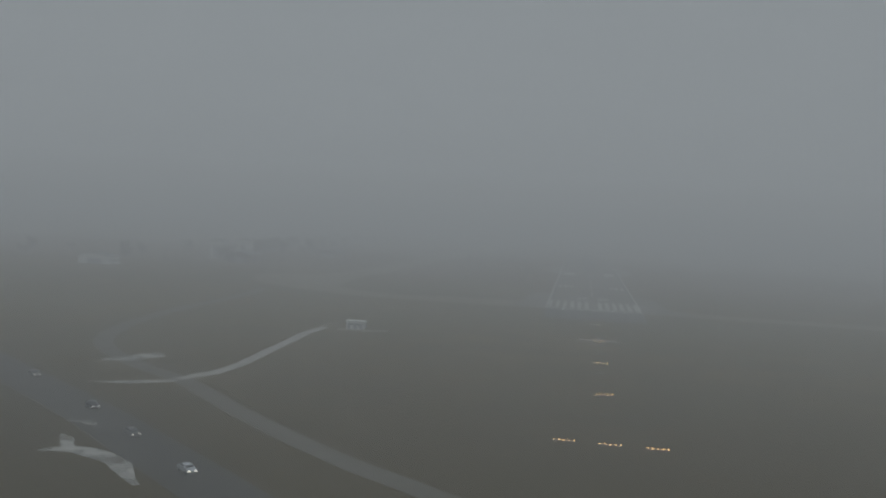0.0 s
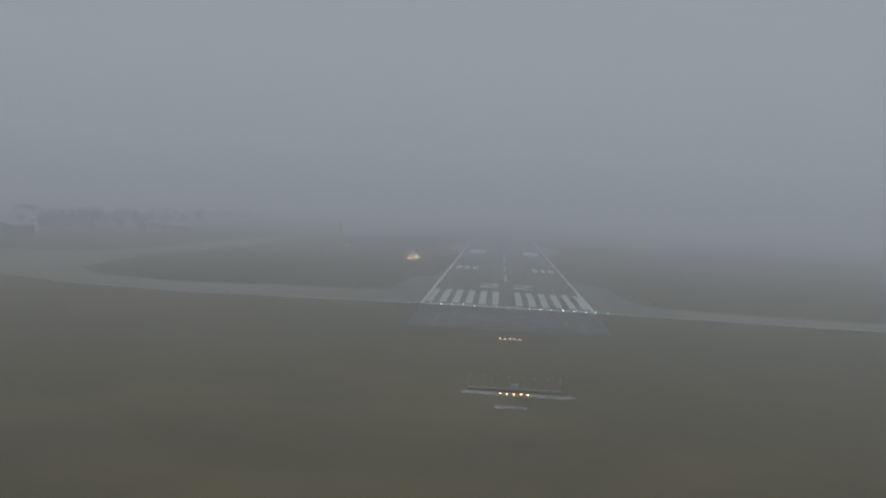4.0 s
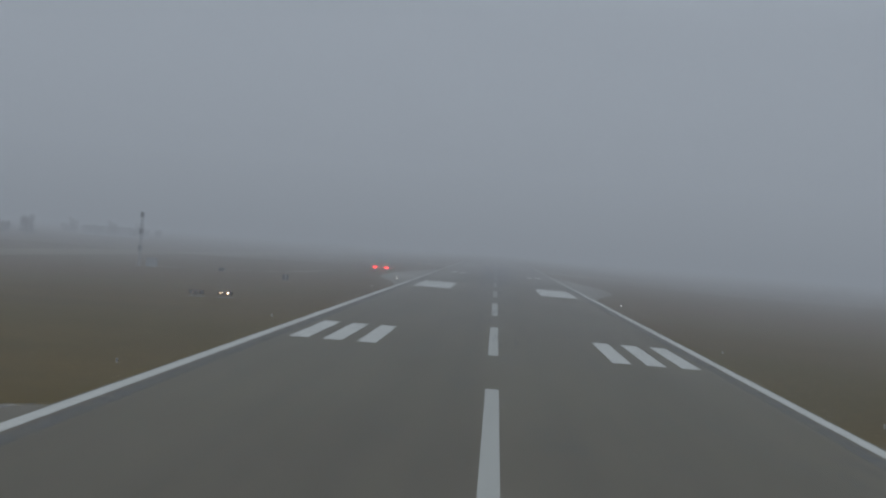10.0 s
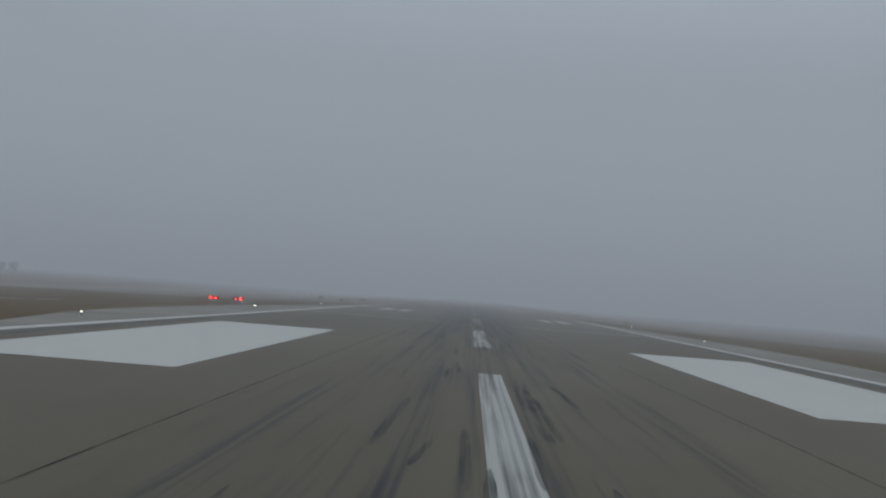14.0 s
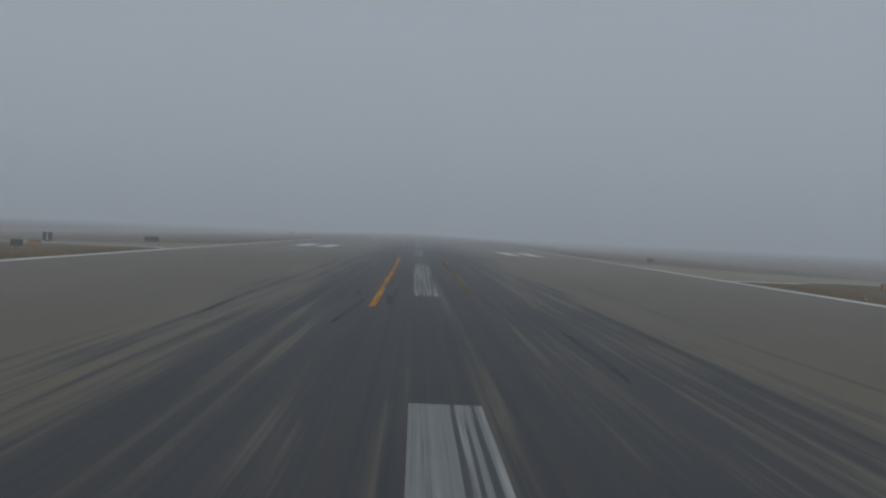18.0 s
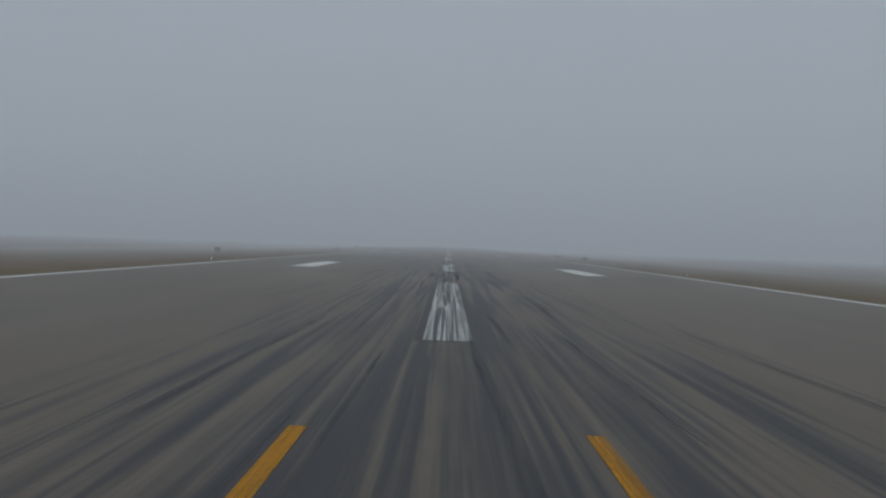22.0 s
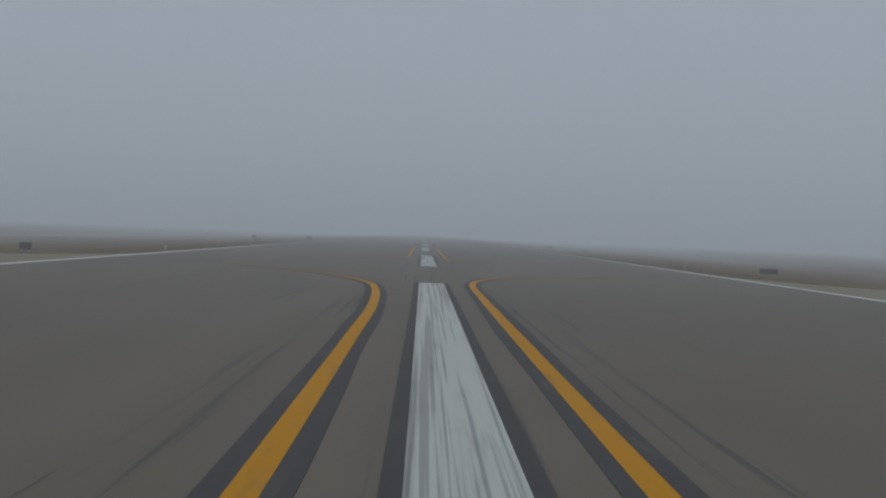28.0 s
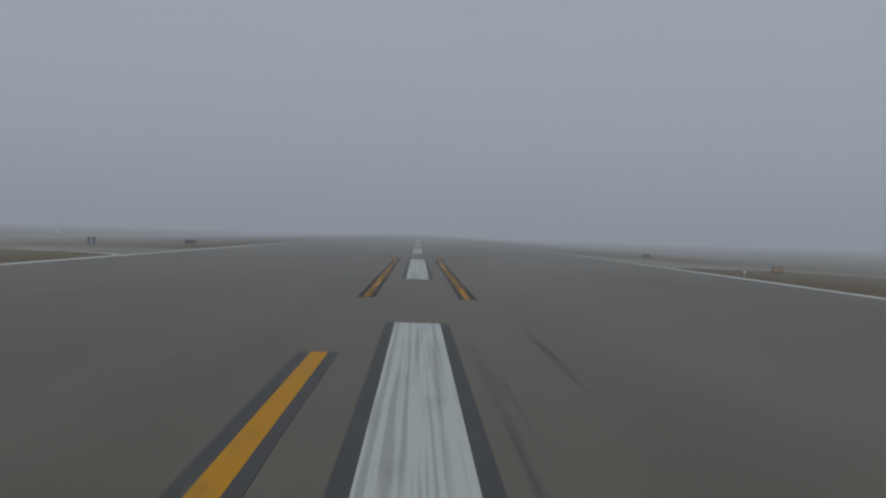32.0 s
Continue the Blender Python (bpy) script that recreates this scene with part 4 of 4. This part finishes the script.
part("footing", box(-1.0, 1.0, -1.0, 1.0, 0, 0.15, bevel=0.05), CONCRETE, mast)

hut = thing("equipment_hut", -95, 334, -0.06, "small grey equipment hut beside the mast", "hut")
part("wall", box(-1.3, 1.3, -1.1, 1.1, 0.1, 2.3, bevel=0.03), GREY_WALL, hut)
part("roof", box(-1.45, 1.45, -1.25, 1.25, 2.3, 2.45, bevel=0.04), ROOF, hut)
part("door", box(-0.45, 0.45, -1.13, -1.1, 0.15, 2.05), GREY_WALL, hut)
part("plinth", box(-1.5, 1.5, -1.3, 1.3, 0, 0.1), CONCRETE, hut)

# ---------------------------------------------------------------- localizer antenna and shelter before the runway end
RED_PAINT = solid("faded_red_paint", (0.22, 0.07, 0.05), 0.6)
tagged(linked("antenna_base", slab([(-8.5, -129.2), (-7.2, -130.2), (8.0, -130.2), (9.3, -129.2), (8.6, -127.9), (-7.6, -127.9)], -0.012, 0.06), LOOSE_GRAVEL),
       "long pale gravel bed under the antenna row", "pad", kind="structure")
row = thing("localizer_antenna", 0.2, -126.0, -0.06, "row of faded red antenna masts on a pale base", "antenna")
part("beam", box(-7.2, 7.2, -0.25, 0.25, 0.1, 0.45, bevel=0.05), CONCRETE, row, "grey concrete beam")
for i in range(8):
    x = -6.8 + i * 13.6 / 7
    post = part("post", tube((x, 0, 0.5), (x, 0, 2.1), 0.07, 0.06), RED_PAINT, row)
    part("antenna_element", add_box(tube((x, -0.9, 2.1), (x, 0.9, 2.1), 0.07), x - 0.35, x + 0.35, -0.1, 0.1, 2.04, 2.16), RED_PAINT, post)
part("control_box", box(-0.6, 0.6, 0.3, 0.9, 0.1, 1.0, bevel=0.05), GREY_WALL, row)

shelter = thing("equipment_shelter", -89.3, -139.5, -0.06, "white flat roofed equipment shelter on a gravel pad", "shelter")
tagged(linked("shelter_pad", ribbon([(-95, -144), (-91, -144.5), (-84, -144), (-77.5, -140)], 3.4, -0.016, 0.04, 0.4), GRAVEL), "pale gravel pad round the shelter", "pad", kind="structure")
part("wall", box(-3.3, 3.3, -1.9, 1.9, 0, 2.7, bevel=0.03), OFF_WHITE, shelter)
part("roof", box(-3.7, 3.7, -2.3, 2.3, 2.7, 3.1, bevel=0.08), OFF_WHITE, shelter, "overhanging white roof slab")
for dx in (-2.3, 0.0, 2.2):
    door = part("door", box(dx - 0.55, dx + 0.55, -1.94, -1.9, 0.1, 2.15), GREY_WALL, shelter, "dark grey steel door")
    part("handle", box(dx + 0.35, dx + 0.42, -1.98, -1.94, 1.0, 1.2), GREY_METAL, door)
for dx in (-1.2, 1.1):
    part("vent", box(dx - 0.35, dx + 0.35, -1.95, -1.9, 1.4, 2.0), DARK_METAL, shelter, "dark louvred vent")
part("air_conditioner", box(3.3, 3.9, -0.6, 0.5, 0.8, 1.8, bevel=0.05), GREY_WALL, shelter)


# ---------------------------------------------------------------- cars on the road
def car(x, y, turn, paint_mat, label, beam=DIPPED):
    t = thing("car", x, y, -0.022, label, "car", "cars on the road", turn)
    bm = bmesh.new()
    # side profile, swept across the car
    prof = [(-2.2, 0.35), (-2.2, 0.75), (-1.95, 0.92), (-1.0, 1.0), (-0.35, 1.45), (0.95, 1.47), (1.6, 1.05), (2.1, 0.98), (2.2, 0.7), (2.2, 0.35)]
    left = [bm.verts.new((px, -0.88 if pz < 1.2 else -0.66, pz)) for px, pz in prof]
    right = [bm.verts.new((px, 0.88 if pz < 1.2 else 0.66, pz)) for px, pz in prof]
    n = len(prof)
    for i in range(n):
        bm.faces.new((left[i], left[(i + 1) % n], right[(i + 1) % n], right[i]))
    bm.faces.new(left)
    bm.faces.new(right)
    body = part("body", bm, paint_mat, t)
    part("side_window", box(-0.45, 1.0, -0.84, 0.84, 1.08, 1.36, bevel=0.04), GLASS, body)
    part("windscreen", slab([(-0.98, -0.6), (-0.45, -0.55), (-0.45, 0.55), (-0.98, 0.6)], 1.33, 0.25), GLASS, body)
    part("rear_window", slab([(1.1, -0.55), (1.5, -0.6), (1.5, 0.6), (1.1, 0.55)], 1.32, 0.2), GLASS, body)
    for wx in (-1.35, 1.35):
        for wy in (-0.85, 0.85):
            w = part("wheel", tube((wx, wy - 0.1, 0.32), (wx, wy + 0.1, 0.32), 0.32, None, 14), RUBBER, t)
            part("rim", tube((wx, wy - 0.11, 0.32), (wx, wy + 0.11, 0.32), 0.19, None, 10), GREY_METAL, w)
    for hy in (-0.62, 0.62):
        part("headlight", box(-2.23, -2.17, hy - 0.17, hy + 0.17, 0.62, 0.76, bevel=0.02), beam, t, "lit headlight")
    return t


SILVER = solid("silver_car_paint", (0.42, 0.43, 0.45), 0.3, 0.4, 0.08)
NAVY = solid("dark_blue_car_paint", (0.03, 0.035, 0.05), 0.25, 0.2, 0.08)
CHARCOAL = solid("charcoal_car_paint", (0.05, 0.05, 0.052), 0.3, 0.2, 0.08)
car(-138.5, -279, 136, CHARCOAL, "charcoal saloon car driving on the grey road")
car(-108.5, -309, 136, NAVY, "dark blue saloon car driving on the grey road")
car(-90, -330, 135, CHARCOAL, "charcoal saloon car driving on the grey road")
car(-70.5, -351.5, 134, SILVER, "silver saloon car driving on the grey road", HEADLAMP)


# ---------------------------------------------------------------- distant buildings
def shed(x, y, w, d, h, pitch, wall_mat, label):
    t = thing("building", x, y, -0.06, label, "building", "buildings beyond the apron")
    part("wall", box(-w / 2, w / 2, -d / 2, d / 2, 0, h), wall_mat, t)
    bm = bmesh.new()
    e = 0.5
    pts = [(-w / 2 - e, h), (0, h + pitch), (w / 2 + e, h), (w / 2 + e, h + 0.25), (0, h + pitch + 0.25), (-w / 2 - e, h + 0.25)]
    a = [bm.verts.new((px, -d / 2 - e, pz)) for px, pz in pts]
    b = [bm.verts.new((px, d / 2 + e, pz)) for px, pz in pts]
    for i in range(6):
        bm.faces.new((a[i], a[(i + 1) % 6], b[(i + 1) % 6], b[i]))
    for f in ((0, 1, 4, 5), (1, 2, 3, 4)):
        bm.faces.new([a[i] for i in f])
        bm.faces.new([b[i] for i in f])
    part("roof", bm, ROOF, t)
    for yy in (-d / 2, d / 2 - 0.2):
        gable = bmesh.new()
        p = [gable.verts.new(v) for v in ((-w / 2, yy, h), (w / 2, yy, h), (0, yy, h + pitch))]
        q = [gable.verts.new(v) for v in ((-w / 2, yy + 0.2, h), (w / 2, yy + 0.2, h), (0, yy + 0.2, h + pitch))]
        gable.faces.new(p)
        gable.faces.new(q)
        for i in range(3):
            gable.faces.new((p[i], p[(i + 1) % 3], q[(i + 1) % 3], q[i]))
        part("gable", gable, wall_mat, t)
    part("door", box(-w * 0.22, w * 0.22, -d / 2 - 0.06, -d / 2, 0, h * 0.7), GREY_WALL, t, "wide sliding door")
    for i in range(4):
        yy = -d / 2 + d * (i + 0.5) / 4
        part("window", box(w / 2, w / 2 + 0.05, yy - 1.0, yy + 1.0, h * 0.4, h * 0.4 + 1.3), GLASS, t)
    return t


shed(-236, 420, 24, 40, 4.5, 1.6, BROWN_WALL, "low brown brick hangar with a pale roof beyond the apron")
shed(-300, 290, 10, 12, 14, 1.5, OFF_WHITE, "tall pale building beyond the apron")
shed(-290, 326, 10, 12, 14, 1.5, OFF_WHITE, "tall pale building beyond the apron")
shed(-318, 118, 22, 14, 5, 2.0, OFF_WHITE, "low pale building beyond the road")
shed(-265, 250, 20, 26, 6, 2.5, BROWN_WALL, "brown brick building beyond the apron")
shed(-316, 890, 46, 30, 7.0, 0.6, GREY_WALL, "long flat roofed grey hangar far beyond the taxiway")


# ---------------------------------------------------------------- bare trees behind the apron
def tree(seed, h):
    rng = random.Random(seed)
    t = thing("tree", 0, 0, -0.06, "bare winter tree behind the apron", "tree", "trees behind the apron")
    part("trunk", tube((0, 0, 0), (0, 0, h * 0.45), h * 0.028, h * 0.016, 7), BARK, t)
    tips = []
    for i in range(12):
        a, z0 = rng.uniform(0, 6.28), h * rng.uniform(0.1, 0.42)
        r, z1 = h * rng.uniform(0.14, 0.36), h * rng.uniform(0.22, 0.92)
        tip = (r * math.cos(a), r * math.sin(a), z1)
        part("limb", tube((0, 0, z0), tip, h * 0.011, h * 0.004, 5), BARK, t)
        tips.append(Vector(tip))
    bm = bmesh.new()
    for i in range(2300):
        c = rng.choice(tips) * rng.uniform(0.75, 1.05) + Vector([rng.gauss(0, h * 0.075) for _ in range(3)])
        d = Vector([rng.gauss(0, 1) for _ in range(3)]).normalized() * h * rng.uniform(0.03, 0.06)
        s = d.cross(Vector((rng.gauss(0, 1), rng.gauss(0, 1), 1))).normalized() * h * 0.008
        bm.faces.new([bm.verts.new(c + s), bm.verts.new(c - s), bm.verts.new(c + d)])
    part("crown", bm, TWIGS, t)
    return t


rng = random.Random(5)
protos = [tree(11, 11), tree(12, 13), tree(13, 9)]
spots = [(-262, 210), (-275, 225), (-285, 262), (-330, 180), (-345, 215), (-352, 262), (-372, 300), (-340, 330), (-322, 352), (-300, 380), (-280, 395), (-268, 415), (-390, 150), (-410, 190), (-400, 240), (-262, 455), (-270, 470), (-345, 640), (-336, 596), (-328, 618), (-319, 583), (-312, 640), (-305, 606), (-297, 655), (-290, 622), (-283, 660), (-340, 612), (-332, 630), (-325, 600), (-316, 612), (-309, 592), (-301, 628), (-294, 600), (-287, 640), (-278, 650), (-347, 600), (-322, 652), (-308, 664),
         (-350, 862), (-343, 868), (-337, 858), (-329, 866), (-321, 860), (-312, 868), (-303, 858), (-296, 866), (-289, 872), (-276, 880)]
spots += [(-298 - 7 * (i % 3) - 0.1 * i, 352 + 5.0 * i) for i in range(26)] + [(-316 - 6 * (i % 2), 486 + 8.0 * i) for i in range(12)]
for i, (x, y) in enumerate(spots):
    place = at(x + rng.uniform(-3, 3), y + rng.uniform(-3, 3), -0.06, rng.uniform(0, 360))
    if i < 3:
        protos[i].matrix_world = place
    else:
        copy_thing(protos[i % 3], place)

# ---------------------------------------------------------------- rough grass along the runway edges
BLADES = solid("dry_grass_blades", (0.2, 0.145, 0.08), 0.95, 0.0, 0.2, 0.4)
rng = np.random.default_rng(8)
n = 26000
side = np.where(rng.random(n) < 0.5, -1.0, 1.0)
gx = side * (24.9 + 13.0 * rng.random(n) ** 1.6)
gy = 118 + 1290 * rng.random(n)
keep = np.ones(n, bool)
for _, where, o in EXITS:
    ax = np.abs(gx)
    near, far = (np.interp(ax, [v[0] for v in o], [v[k] for v in o]) for k in (1, 2))
    keep &= ~((np.sign(gx) == where) & (gy > near - 1) & (gy < far + 1))
keep &= ~((gy > 300) & (gy < 503) & (np.abs(gx) < 37.5))
gx, gy = gx[keep], gy[keep]
n = len(gx)
gz = np.array([lie(a, b) for a, b in zip(gx, gy)])
turn = rng.random(n) * 6.283
high = 0.015 + 0.03 * rng.random(n) ** 2
lean = rng.normal(0, 0.12, (n, 2))
dx, dy = np.cos(turn) * 0.07, np.sin(turn) * 0.07
verts = np.empty((n, 5, 3))
verts[:, 0] = np.stack([gx - dx, gy - dy, gz - 0.01], 1)
verts[:, 1] = np.stack([gx + dx, gy + dy, gz - 0.01], 1)
verts[:, 2] = np.stack([gx + lean[:, 0] + dx * 0.8, gy + lean[:, 1], gz + high], 1)
verts[:, 3] = np.stack([gx + lean[:, 0], gy + lean[:, 1] + dy * 0.8, gz + high * 0.8], 1)
verts[:, 4] = np.stack([gx - lean[:, 0] - dx, gy - lean[:, 1], gz + high * 0.9], 1)
base = np.arange(n) * 5
faces = np.concatenate([np.stack([base, base + 1, base + 2], 1), np.stack([base, base + 1, base + 3], 1), np.stack([base, base + 1, base + 4], 1)])
me = bpy.data.meshes.new("grass_tufts")
me.from_pydata((verts.reshape(-1, 3) * K).tolist(), [], faces.tolist())
me.materials.append(BLADES)
tagged(new("grass_tufts", me), "dry brown grass tufts along the runway edges", "grass", kind="stuff")
